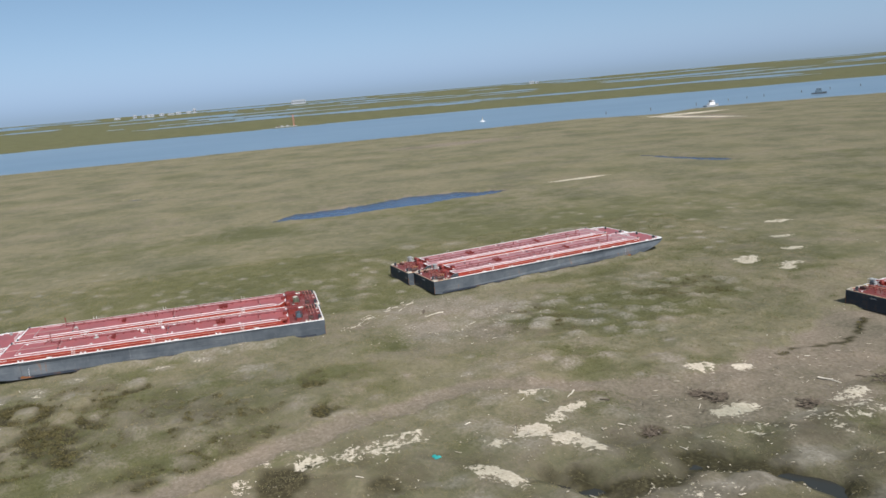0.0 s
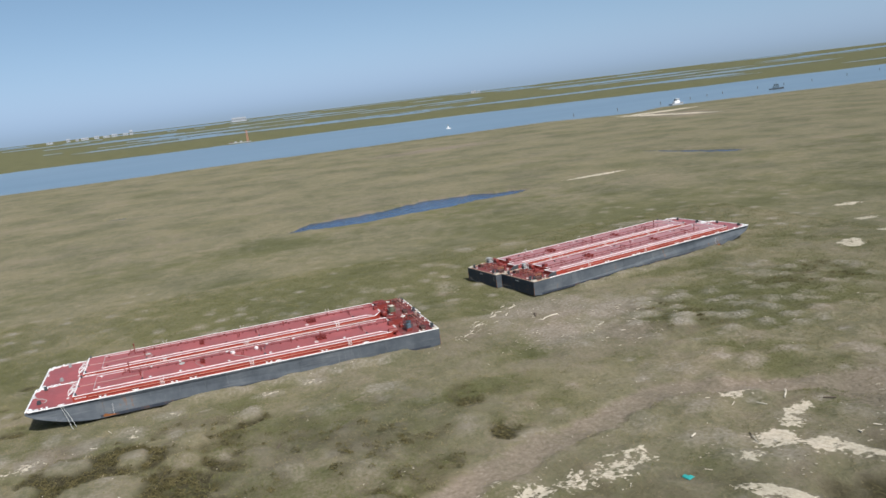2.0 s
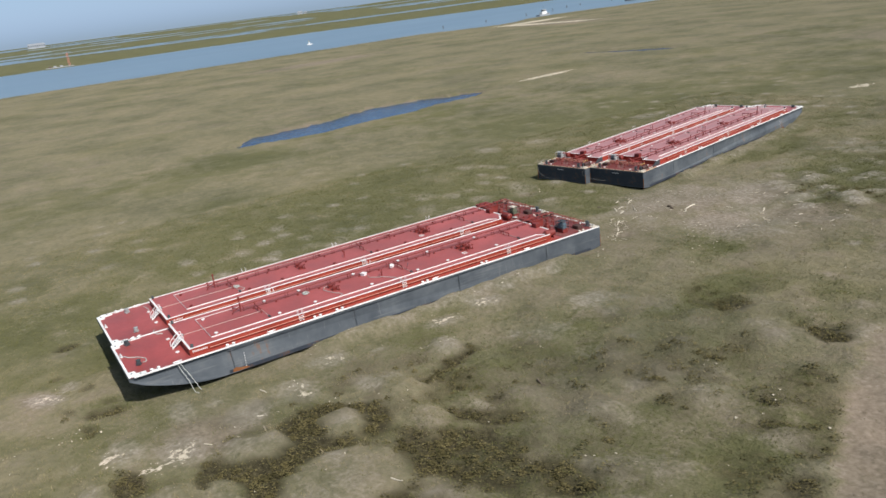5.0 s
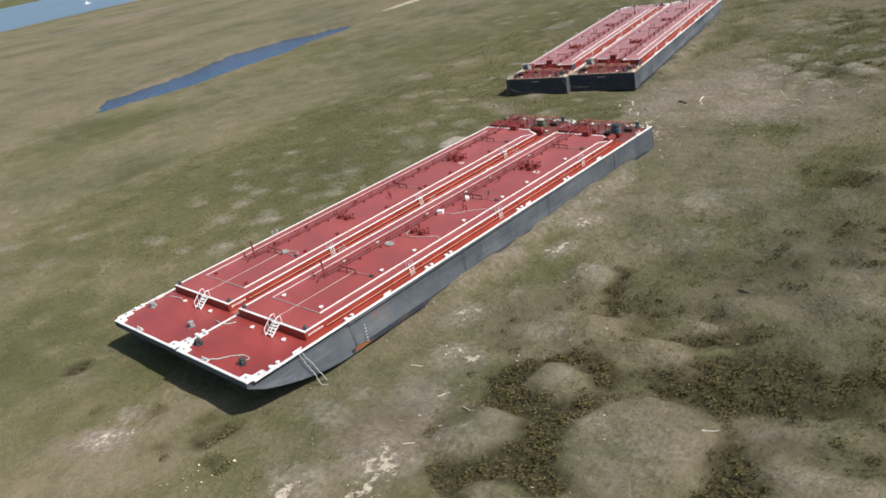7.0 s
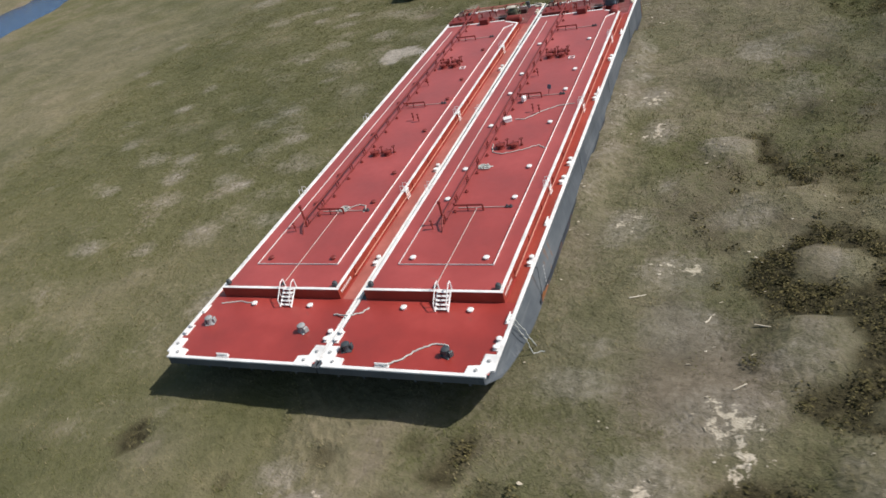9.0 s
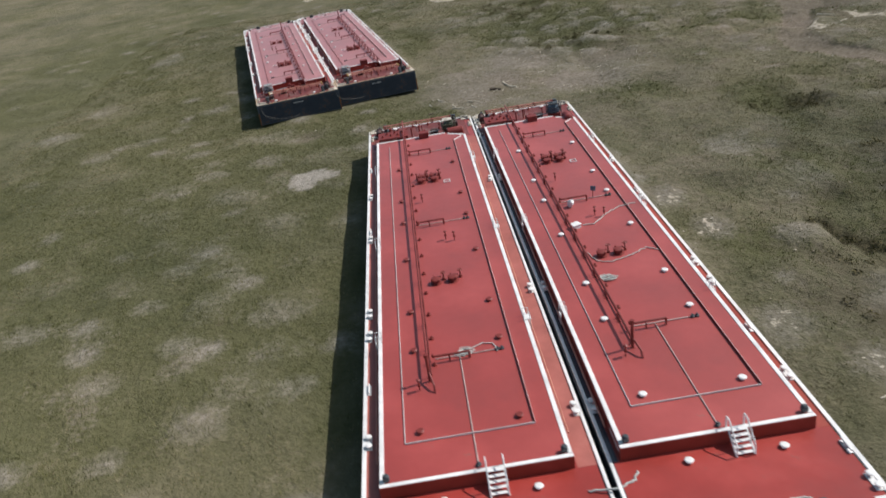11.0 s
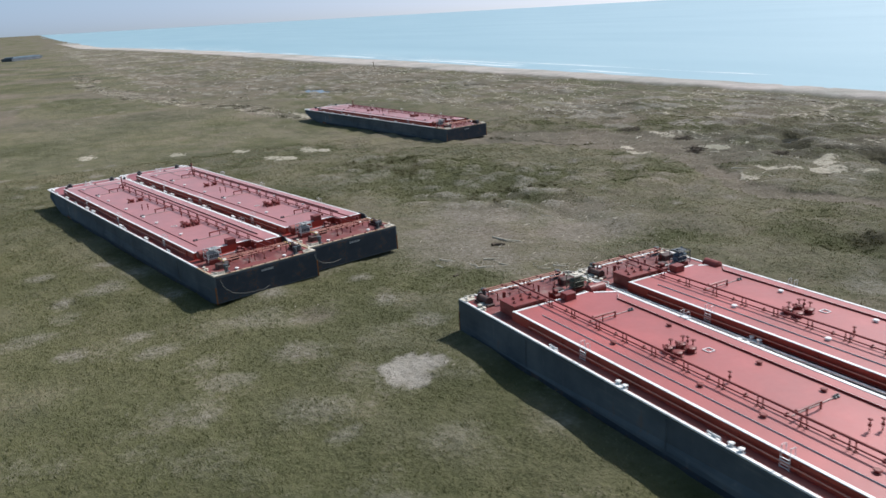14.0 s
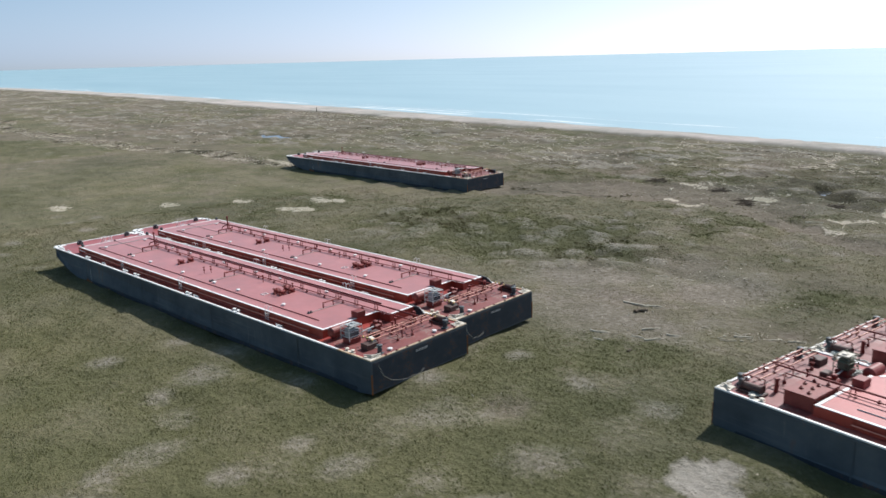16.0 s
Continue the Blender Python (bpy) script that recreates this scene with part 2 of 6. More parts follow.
    h = math_node(n, l, "ADD", math_node(n, l, "ADD", math_node(n, l, "MULTIPLY", fine.outputs["Fac"], 0.75), math_node(n, l, "MULTIPLY", tuft.outputs["Fac"], 1.5)), math_node(n, l, "MULTIPLY", grain.outputs["Fac"], 0.2))
    h = math_node(n, l, "MULTIPLY", h, math_node(n, l, "SUBTRACT", 1.0, math_node(n, l, "MULTIPLY", edge("mud", 0.2, 0.85, 1.0), 0.6)))
    bump_node(n, l, h, 0.75, 0.4, p)
    return m


GROUND = ground_material()


def blade_material(name, stops, scale=0.28):
    m, n, l, p = material(name)
    geo = n.new("ShaderNodeNewGeometry")
    pos = noise_node(n, l, scale, 4, 0.6, geo.outputs["Position"])
    v = math_node(n, l, "ADD", math_node(n, l, "MULTIPLY", pos.outputs["Fac"], 0.8), math_node(n, l, "MULTIPLY", geo.outputs["Random Per Island"], 0.2))
    l.new(ramp_node(n, l, v, stops).outputs["Color"], p.inputs["Base Color"])
    p.inputs["Roughness"].default_value = 0.85
    p.inputs["Diffuse Roughness"].default_value = 0.4
    p.inputs["Specular IOR Level"].default_value = 0.15
    return m


BLADES = blade_material("marsh_grass_blades", [(0.3, (0.15, 0.138, 0.062)), (0.5, (0.235, 0.202, 0.106)), (0.72, (0.34, 0.285, 0.18))])
GREENBLADES = blade_material("green_marsh_blades", [(0.3, (0.080, 0.087, 0.031)), (0.5, (0.135, 0.134, 0.050)), (0.72, (0.215, 0.195, 0.096))])
SCRUB = blade_material("dark_scrub_leaves", [(0.3, (0.045, 0.041, 0.017)), (0.5, (0.105, 0.090, 0.038)), (0.72, (0.21, 0.175, 0.08))], 0.7)
SHELL = blade_material("bleached_shell_litter", [(0.3, (0.38, 0.33, 0.25)), (0.55, (0.54, 0.48, 0.38)), (0.75, (0.68, 0.63, 0.52))], 2.0)


def water_material(name, deep, shallow, rough, wave, scale):
    m, n, l, p = material(name)
    co = n.new("ShaderNodeTexCoord").outputs["Object"]
    mp = n.new("ShaderNodeMapping")
    mp.inputs["Scale"].default_value = (1.0, 0.25, 1.0)
    l.new(co, mp.inputs["Vector"])
    broad = noise_node(n, l, 0.012, 4, 0.6, mp.outputs["Vector"])
    rip = noise_node(n, l, scale, 5, 0.6, mp.outputs["Vector"])
    l.new(ramp_node(n, l, broad.outputs["Fac"], [(0.3, deep), (0.7, shallow)]).outputs["Color"], p.inputs["Base Color"])
    p.inputs["Roughness"].default_value = rough
    p.inputs["IOR"].default_value = 1.33
    bump_node(n, l, rip.outputs["Fac"], wave, 0.4, p)
    return m


SEA = water_material("sea_water", (0.25, 0.385, 0.425), (0.33, 0.46, 0.49), 0.3, 0.25, 0.25)
CHANNEL = water_material("channel_water", (0.125, 0.185, 0.25), (0.17, 0.235, 0.30), 0.3, 0.15, 0.3)
POND = water_material("pond_water", (0.018, 0.05, 0.125), (0.026, 0.065, 0.15), 0.12, 0.5, 0.9)
POOL = water_material("pool_water", (0.030, 0.030, 0.026), (0.045, 0.045, 0.038), 0.08, 0.08, 0.6)
FOAM = paint("sea_foam", (0.75, 0.78, 0.78), (0.6, 0.65, 0.66), 0.3, 0.8, 0.5)


# ---- building helpers ----
def part(name, bm, mat, parent=None, label=""):
    me = bpy.data.meshes.new(name)
    bm.to_mesh(me)
    bm.free()
    return place(name, me, mat, parent, label)


def place(name, me, mat, parent=None, label="", m=None):
    if mat is not None and not me.materials:
        me.materials.append(mat)
    ob = new(name, me)
    if parent is not None:
        ob.parent = parent
    if m is not None:
        ob.matrix_basis = m
    return tagged(ob, label)


def add_box(bm, c, s, bevel=0.0, rot=None):
    geo = bmesh.ops.create_cube(bm, size=1.0)
    v = geo["verts"]
    m = Matrix.Translation(c) @ (rot.to_4x4() if rot else Matrix()) @ Matrix.Diagonal((*s, 1))
    bmesh.ops.transform(bm, matrix=m, verts=v)
    if bevel:
        e = list({e for x in v for e in x.link_edges})
        bmesh.ops.bevel(bm, geom=e, offset=bevel, segments=1, affect="EDGES")


def add_rod(bm, a, b, r, seg=8, r2=None):
    a, b = Vector(a), Vector(b)
    d = b - a
    geo = bmesh.ops.create_cone(bm, cap_ends=True, segments=seg, radius1=r, radius2=r if r2 is None else r2, depth=d.length)
    m = Matrix.Translation((a + b) / 2) @ d.to_track_quat("Z", "Y").to_matrix().to_4x4()
    bmesh.ops.transform(bm, matrix=m, verts=geo["verts"])


def add_path(bm, pts, r, seg=7):
    for a, b in zip(pts, pts[1:]):
        add_rod(bm, a, b, r, seg)
    for q in pts[1:-1]:
        g = bmesh.ops.create_icosphere(bm, subdivisions=1, radius=r * 1.05)
        bmesh.ops.translate(bm, verts=g["verts"], vec=q)


def boxes(*items):
    bm = bmesh.new()
    for c, s, *bv in items:
        add_box(bm, c, s, bv[0] if bv else 0.0)
    return bm


def rods(*items, seg=8):
    bm = bmesh.new()
    for a, b, r in items:
        add_rod(bm, a, b, r, seg)
    return bm


def mesh_of(bm, name):
    me = bpy.data.meshes.new(name)
    bm.to_mesh(me)
    bm.free()
    return me


def rope_line(pts, r, mat, name, label, slack=0.0):
    """A rope that lies along the points, wavering a little."""
    rng = random.Random(len(pts) * 7 + int(pts[0][1] * 10))
    dense = []
    pts = [aboard(q) for q in pts]
    for a, b in zip(pts, pts[1:]):
        for k in range(8):
            q = Vector(a).lerp(Vector(b), k / 8)
            q.x += rng.uniform(-1, 1) * 0.05
            q.y += rng.uniform(-1, 1) * 0.05
            q.z -= slack * math.sin(math.pi * k / 8)
            dense.append(q)
    dense.append(Vector(pts[-1]))
    cu = bpy.data.curves.new(name, "CURVE")
    cu.dimensions = "3D"
    cu.bevel_depth = r
    cu.bevel_resolution = 1
    sp = cu.splines.new("POLY")
    sp.points.add(len(dense) - 1)
    for p, q in zip(sp.points, dense):
        p.co = (*q, 1)
    me = bpy.data.meshes.new_from_object(new("tmp", cu))
    bpy.data.objects.remove(bpy.data.objects["tmp"])
    ob = place(name, me, mat)
    return tagged(ob, label, "rope")


# ---- land fields ----
def lattice(ix, iy, seed):
    h = (ix.astype(np.int64) * 374761393 + iy.astype(np.int64) * 668265263 + seed * 1442695041) & 0x7FFFFFFF
    h = ((h ^ (h >> 13)) * 1274126177) & 0x7FFFFFFF
    h = h ^ (h >> 16)
    return (h & 0xFFFF) / 65535.0


def value_noise(x, y, seed):
    ix, iy = np.floor(x), np.floor(y)
    fx, fy = x - ix, y - iy
    fx, fy = fx * fx * (3 - 2 * fx), fy * fy * (3 - 2 * fy)
    a, b = lattice(ix, iy, seed), lattice(ix + 1, iy, seed)
    c, d = lattice(ix, iy + 1, seed), lattice(ix + 1, iy + 1, seed)
    return (a * (1 - fx) + b * fx) * (1 - fy) + (c * (1 - fx) + d * fx) * fy


def fbm(x, y, scale, seed, octaves=4):
    x, y = np.asarray(x, float) / scale, np.asarray(y, float) / scale
    t, a, s = 0.0, 0.5, 0.0
    for k in range(octaves):
        t = t + a * value_noise(x, y, seed + 17 * k)
        s += a
        x, y, a = x * 2.03 + 5.1, y * 2.03 + 9.7, a * 0.5
    return t / s


def smooth(v, lo, hi):
    """An eased step from 0 at lo to 1 at hi."""
    t = np.clip((v - lo) / (hi - lo), 0, 1)
    return t * t * (3 - 2 * t)


def blob(x, y, cx, cy, rx, ry, turn=0.0):
    c, s = math.cos(radians(turn)), math.sin(radians(turn))
    u, v = (x - cx) * c + (y - cy) * s, -(x - cx) * s + (y - cy) * c
    return np.clip(1.3 - np.sqrt((u / rx) ** 2 + (v / ry) ** 2), 0, 1)


def strip(x, y, pts, half):
    """How near a point lies to a line of points: 1 on it, 0 past about its half width."""
    best = np.full(np.shape(x), 1e9)
    for (ax, ay), (bx, by) in zip(pts, pts[1:]):
        dx, dy = bx - ax, by - ay
        t = np.clip(((x - ax) * dx + (y - ay) * dy) / (dx * dx + dy * dy), 0, 1)
        best = np.minimum(best, np.hypot(x - ax - t * dx, y - ay - t * dy))
    return np.clip(1.3 - best / half, 0, 1)


def most(x, y, rows):
    out = np.zeros(np.shape(x))
    for r in rows:
        out = np.maximum(out, blob(x, y, *r))
    return out


SCARP_SAND = [(61.3, 79.4, 2.8, 2.4), (64.6, 82.2, 1.8, 2.2), (67.4, 84.4, 2.4, 1.3, 15), (65.7, 104.3, 2.8, 5.0, 10), (51.3, 108.2, 2.0, 2.6), (53.4, 114.4, 2.2, 3.4), (56.2, 47.0, 1.7, 2.2, 10), (54.7, 50.0, 1.0, 1.4), (57.0, 42.2, 0.9, 2.2, 10), (61.6, 45.0, 2.4, 1.0),
              (58.4, 53.0, 2.4, 2.4), (58.4, 57.5, 2.2, 2.6), (58.4, 61.8, 2.6, 3.0), (57.2, 65.5, 2.0, 2.2), (69.6, 71.8, 1.4, 4.4, -55), (56.4, 86.4, 1.2, 3.0, 15), (49.2, 83.4, 1.4, 2.2), (62.8, 74.8, 1.2, 1.6),
              (61.6, 122.0, 2.4, 3.4), (66.4, 119.0, 2.2, 3.2), (66.0, 96.4, 1.2, 1.8), (58.6, 83.6, 1.4, 1.4)]
FLAT_SAND = [(1.0, 150.2, 2.2, 4.0, 20), (8.6, 155.6, 1.6, 3.0), (-30.2, 181.2, 2, 4), (-13.9, 170.1, 1.8, 3.0), (-2.6, 164.6, 1.8, 3.0), (-148, 176, 2.6, 15, 5), (-430, 398, 62, 9, 12), (-470, 420, 12, 40), (27, 214, 1.5, 9, 5), (140, 70, 3, 8)]
TWIN_SAND = [(22.0, 1.2, 1.8, 1.2, -40), (22.8, -0.8, 1.4, 1.4), (18.6, -3.8, 1.5, 1.0), (18.6, 13.4, 2.0, 0.6), (1.4, -7.3, 1.7, 0.7, 40), (15.0, 31.6, 0.9, 1.6), (14.9, 18.6, 0.8, 1.4), (14.0, 37.6, 0.7, 1.6)]
SAND = SCARP_SAND + FLAT_SAND + TWIN_SAND
WEST_PALE = [(-18.0, 28.6, 2.3, 1.9), (-27.5, 38.4, 2.0, 1.4), (-23.0, 36.5, 1.8, 1.2), (-29.2, 60.8, 2.3, 1.6), (-25.2, 49.4, 1.4, 1.0), (-28.4, 32.8, 1.8, 1.2), (-15.8, 19.6, 1.8, 1.4), (-24.9, 26.2, 1.6, 1.2), (-32.3, 55.8, 1.0, 0.8), (-18.4, 54.2, 3.2, 2.4, 20),
             (-23.6, 72.0, 3.4, 2.6), (-37.6, 31.1, 2.4, 1.8), (-47.2, 75.0, 2.4, 2.4), (-33.0, 69.8, 1.8, 1.6), (-42.5, 79.4, 2.4, 2.2), (-35.0, 90.0, 2.0, 2.4), (-12.4, 62.6, 1.8, 1.6), (-39.1, 84.1, 2.0, 2.4), (-54.7, 99.9, 3, 4), (-57.7, 87.7, 3, 3), (-52.7, 131, 3, 5), (-21.1, 16.8, 2.4, 1.8), (-29.4, 22.8, 2.0, 1.6), (-14, 8, 2.6, 2.2)]
EAST_PALE = [(21.6, 1.4, 3.2, 2.2), (18.6, -2.6, 2.6, 2.0), (19.0, 8.0, 2.6, 2.4), (14.2, 3.2, 2.4, 1.6), (-0.4, -5.0, 1.8, 1.2), (1.5, -7.4, 2.8, 1.6, 30), (18.4, 13.2, 3.0, 2.2), (15.2, 31.5, 1.6, 2.6), (14.8, 18.4, 2.0, 2.2), (22.3, 19.3, 2.2, 1.6), (22.4, 46.6, 2.6, 3.0), (28.6, 50.9, 2.6, 3), (31.7, 38.3, 2.4, 2.6), (25.8, 37.7, 2.2, 2.6), (20.4, 28.6, 1.8, 1.6), (13.9, 38.0, 1.4, 2.4), (78.4, 87.4, 2.4, 3.0)]
PALE = WEST_PALE + EAST_PALE
# round low mounds between the scrub-filled cracks, and the damp dark green beside them
HUMPS = [(27.3, 13.9, 2.0, 1.8), (31.2, 20.2, 2.9, 1.8), (35.3, 10.8, 4.4, 4.6), (26.2, 6.5, 2.3, 2.8), (31.7, 2.4, 2.8, 2.0), (24.3, 20.8, 2.8, 1.8), (31.2, 24.3, 2.4, 1.4), (34.6, 28.6, 3.2, 1.7), (21.2, 28.4, 2.2, 2.0), (39.4, 31.5, 2.6, 1.9), (29.0, -1.0, 2.8, 1.8), (45.5, 12.5, 3.0, 1.8)]
DAMP = [(38.2, 20.6, 7.0, 4.4, 8), (44.0, 20.0, 5.5, 4.0), (34.0, 26.0, 5.0, 2.2), (28.4, 26.0, 3.4, 3.0), (41.5, 10.0, 3.0, 6.0, 10), (35.0, 3.6, 3.4, 2.0), (48.0, 17.0, 4, 4), (31.8, 55.6, 5, 3), (43.0, 57.0, 3.4, 3), (48.2, 48.6, 2.6, 3.4), (50.3, 41.0, 3, 3.4), (8.0, -2.6, 3.0, 1.6, 20)]
BARE = [(3, 80, 9, 11, 30), (14, 77, 9, 6, 0), (22, 86, 8, 6), (10, 90, 7, 6), (7.5, 65.5, 4.5, 3.6, -45), (57, 113, 6, 12, 10), (56, 128, 6, 18, -20), (66, 118, 8, 8), (50, 138, 4, 9), (47, 84, 3, 6),
        (66, 92, 5, 8), (75, 108, 9, 7), (53, 98, 5, 8), (61, 101, 6, 7), (58, 120, 8, 15, -10), (20, 4, 5, 6), (1, -8, 4, 2.2, 30), (-420, 400, 60, 26), (-400, 190, 20, 60), (-20, 70, 3, 3)]
DARKS = [(66.6, 92.4, 1.6, 1.8), (57.5, 34.5, 2.6, 2.2), (44.6, 55.7, 1.8, 1.5), (62.0, 49.4, 4.6, 3.6), (58.6, 52.6, 1.6, 1.2), (9.3, -2.0, 0.9, 1.5), (8.3, -4.0, 1.5, 1.0), (6.8, -6.2, 1.8, 1.0), (11.6, -4.6, 1.4, 0.8), (-11.4, -4.2, 0.9, 1.5), (1.8, -3.6, 1.8, 0.6), (-3.2, -6.0, 0.7, 0.6), (24, -3, 2, 1.4), (68, 60, 2.4, 3), (48.3, 49.0, 1.4, 1.8)]
HOLLOWS = [([(22.2, 31), (24.8, 25), (26.1, 21.2), (27.2, 17.4)], 0.9), ([(27.2, 17.2), (24.7, 14.7), (23.3, 13.1), (24.1, 10.9), (25.6, 10.0)], 1.5), ([(25.4, 11.4), (27.6, 9.8), (28.4, 7.4), (29.2, 4.8), (28.2, 3.0)], 2.5),
           ([(27.6, 9.8), (30.2, 10.4), (29.3, 13.2), (28.6, 16.2)], 1.7), ([(29.8, 8.0), (30.9, 5.6)], 2.1), ([(27.2, 17.2), (29.8, 15.9), (33.2, 17.3), (35.4, 16.2), (37.7, 14.9), (39.4, 12.3), (40.2, 8.0)], 1.6), ([(26.1, 21.2), (28.0, 22.4), (33.0, 22.6), (36.0, 24.2)], 0.8),
           ([(35.4, 16.2), (38.9, 19.2), (43.5, 21.3), (46.4, 24)], 2.2), ([(36, 20), (40, 22.6)], 1.9), ([(28.2, 3.0), (29.3, 1.0), (33.4, 0.4)], 0.9), ([(40.2, 8.0), (39.0, 3.0), (41, -1)], 1.2)]
PEAT = [(70.5, 77.2), (73.4, 79.6), (76.5, 82.4), (76.6, 87.2), (73.9, 93.4), (75.6, 96.5), (77.6, 99.2), (80.4, 101.8), (84, 103)]
LUSH = [(-30, 30, 26, 40), (-32, 62, 18, 14), (-38, 50, 14, 16), (-45, 90, 20, 40), (-20, 0, 16, 20), (18, 114, 15, 26, 12), (30, 62, 8, 9), (40, 95, 9, 9), (33, 80, 8, 6), (-112, 40, 14, 22), (-10, 64, 7, 6), (18, 25, 5, 12), (-70, 140, 30, 50),
        (-118, 100, 10, 40), (56, 92, 5, 4), (38, 62, 9, 8), (46, 32, 12, 22), (-8, 120, 6, 30, 12), (-12, 74, 14, 12), (-22, 100, 10, 26), (31, 42, 12, 24), (22, 68, 10, 8)]
WRACK = [(31, 206), (22, 222), (19, 248), (8, 273), (-2, 321), (-12, 400), (-10, 520)]
TRACK = [(62.0, 31.0), (59.5, 37.3), (56.7, 42.1), (53.5, 48.6), (50.5, 57.1), (48.1, 66.5), (43.8, 75.4), (44.6, 81.9), (49.3, 89.4), (53.0, 99.4), (60.1, 104.3)]
WASH = [(60.8, 101.0), (60.4, 108.0), (59.0, 115.0), (55.5, 124.0), (52.0, 132.0), (45.0, 144.0)]
BANKS = [[(42.4, 144.1), (45.5, 139.7), (48.8, 135.7), (49.9, 132.4)], [(49.5, 132.0), (49.2, 124.6), (51.2, 121.1)]]
CORES = [(60.2, 79.8, 1.5, 2.0), (66.4, 84.3, 2.4, 0.9, 15), (63.6, 82.6, 1.1, 1.5), (64.6, 104.8, 1.8, 3.4, 10), (69.6, 73.4, 0.6, 2.8, -55), (53.4, 113.8, 1.2, 1.8), (51.2, 107.9, 1.0, 1.3), (3.1, 149.6, 1.4, 2.4, 20), (11.0, 152.8, 1.1, 1.8)]


def shore_near(y):
    return -545 + 46 * (fbm(y, y * 0 + 3, 150, 5, 3) - 0.5) + 40 * np.exp(-((y - 412) / 45) ** 2) + 0.25 * np.clip(y - 450, 0, 900)


def shore_far(y):
    return -1065 + 0.2 * np.clip(y - 250, 0, 900) + 70 * (fbm(y, y * 0 + 8, 160, 6, 4) - 0.5)


def sea_edge(y):
    return 150 + 5 * (fbm(y, y * 0, 60, 9, 3) - 0.5) - 0.000066 * np.clip(y - 250, 0, 1050) ** 2


def far_rise(x, y):
    r = np.hypot(x, y)
    return 17.0 * np.clip((r - 2300) / 2600, 0, 1) ** 1.5


def pond_mask(x, y):
    half = np.clip(np.interp(y, [38, 50, 62, 84, 105, 124, 138, 146], [0, 2.2, 8, 10, 14, 9, 6, 0]) + 5 * (fbm(x, y, 9, 31, 3) - 0.5), 0, None)
    near = np.interp(y, [38, 57, 68, 85, 105, 120, 137, 146], [-129, -130, -127, -128, -128, -134, -136, -141])
    d = near - x
    inside = (d > 0) & (d < 2.2 * half) & (y > 38) & (y < 147)
    a = np.where(inside, np.minimum(d, 2.2 * half - d), 0)
    d2 = strip(x, y, [(-205, 236), (-182, 242), (-160, 250)], 4.6 + 5 * (fbm(x, y, 14, 33, 2) - 0.5))
    d2 = np.maximum(d2, blob(x, y, -255, -12, 5, 7, 20))
    return np.maximum(np.clip(a / 1.6, 0, 1), np.where(d2 > 0.38, 1, 0))


def pools(x, y):
    p = np.maximum(blob(x, y, 53, 279, 6, 18, 10), 0.95 * strip(x + 3 * (fbm(x, y, 3, 43, 3) - 0.5), y + 3 * (fbm(x, y, 3, 44, 3) - 0.5), PEAT, 2.0) - 0.3 - 0.6 * smooth(fbm(x, y, 4, 45, 2), 0.42, 0.6))
    p = np.maximum(p, blob(x, y, 98, 243, 3, 12))
    return smooth(p + 1.8 * (fbm(x, y, 4, 41, 4) - 0.5), 0.55, 0.85)


def cells(x, y, size, seed):
    """Distances to the nearest and second nearest of a jittered set of mound centres."""
    x, y = x / size, y / size
    ix, iy = np.floor(x), np.floor(y)
    f1, f2 = np.full(np.shape(x), 9.0), np.full(np.shape(x), 9.0)
    for dx in (-1, 0, 1):
        for dy in (-1, 0, 1):
            cx, cy = ix + dx, iy + dy
            d = np.hypot(cx + 0.1 + 0.8 * lattice(cx, cy, seed) - x, cy + 0.1 + 0.8 * lattice(cx, cy, seed + 1) - y)
            f2 = np.where(d < f1, f1, np.minimum(f2, d))
            f1 = np.minimum(f1, d)
    return f1, f2


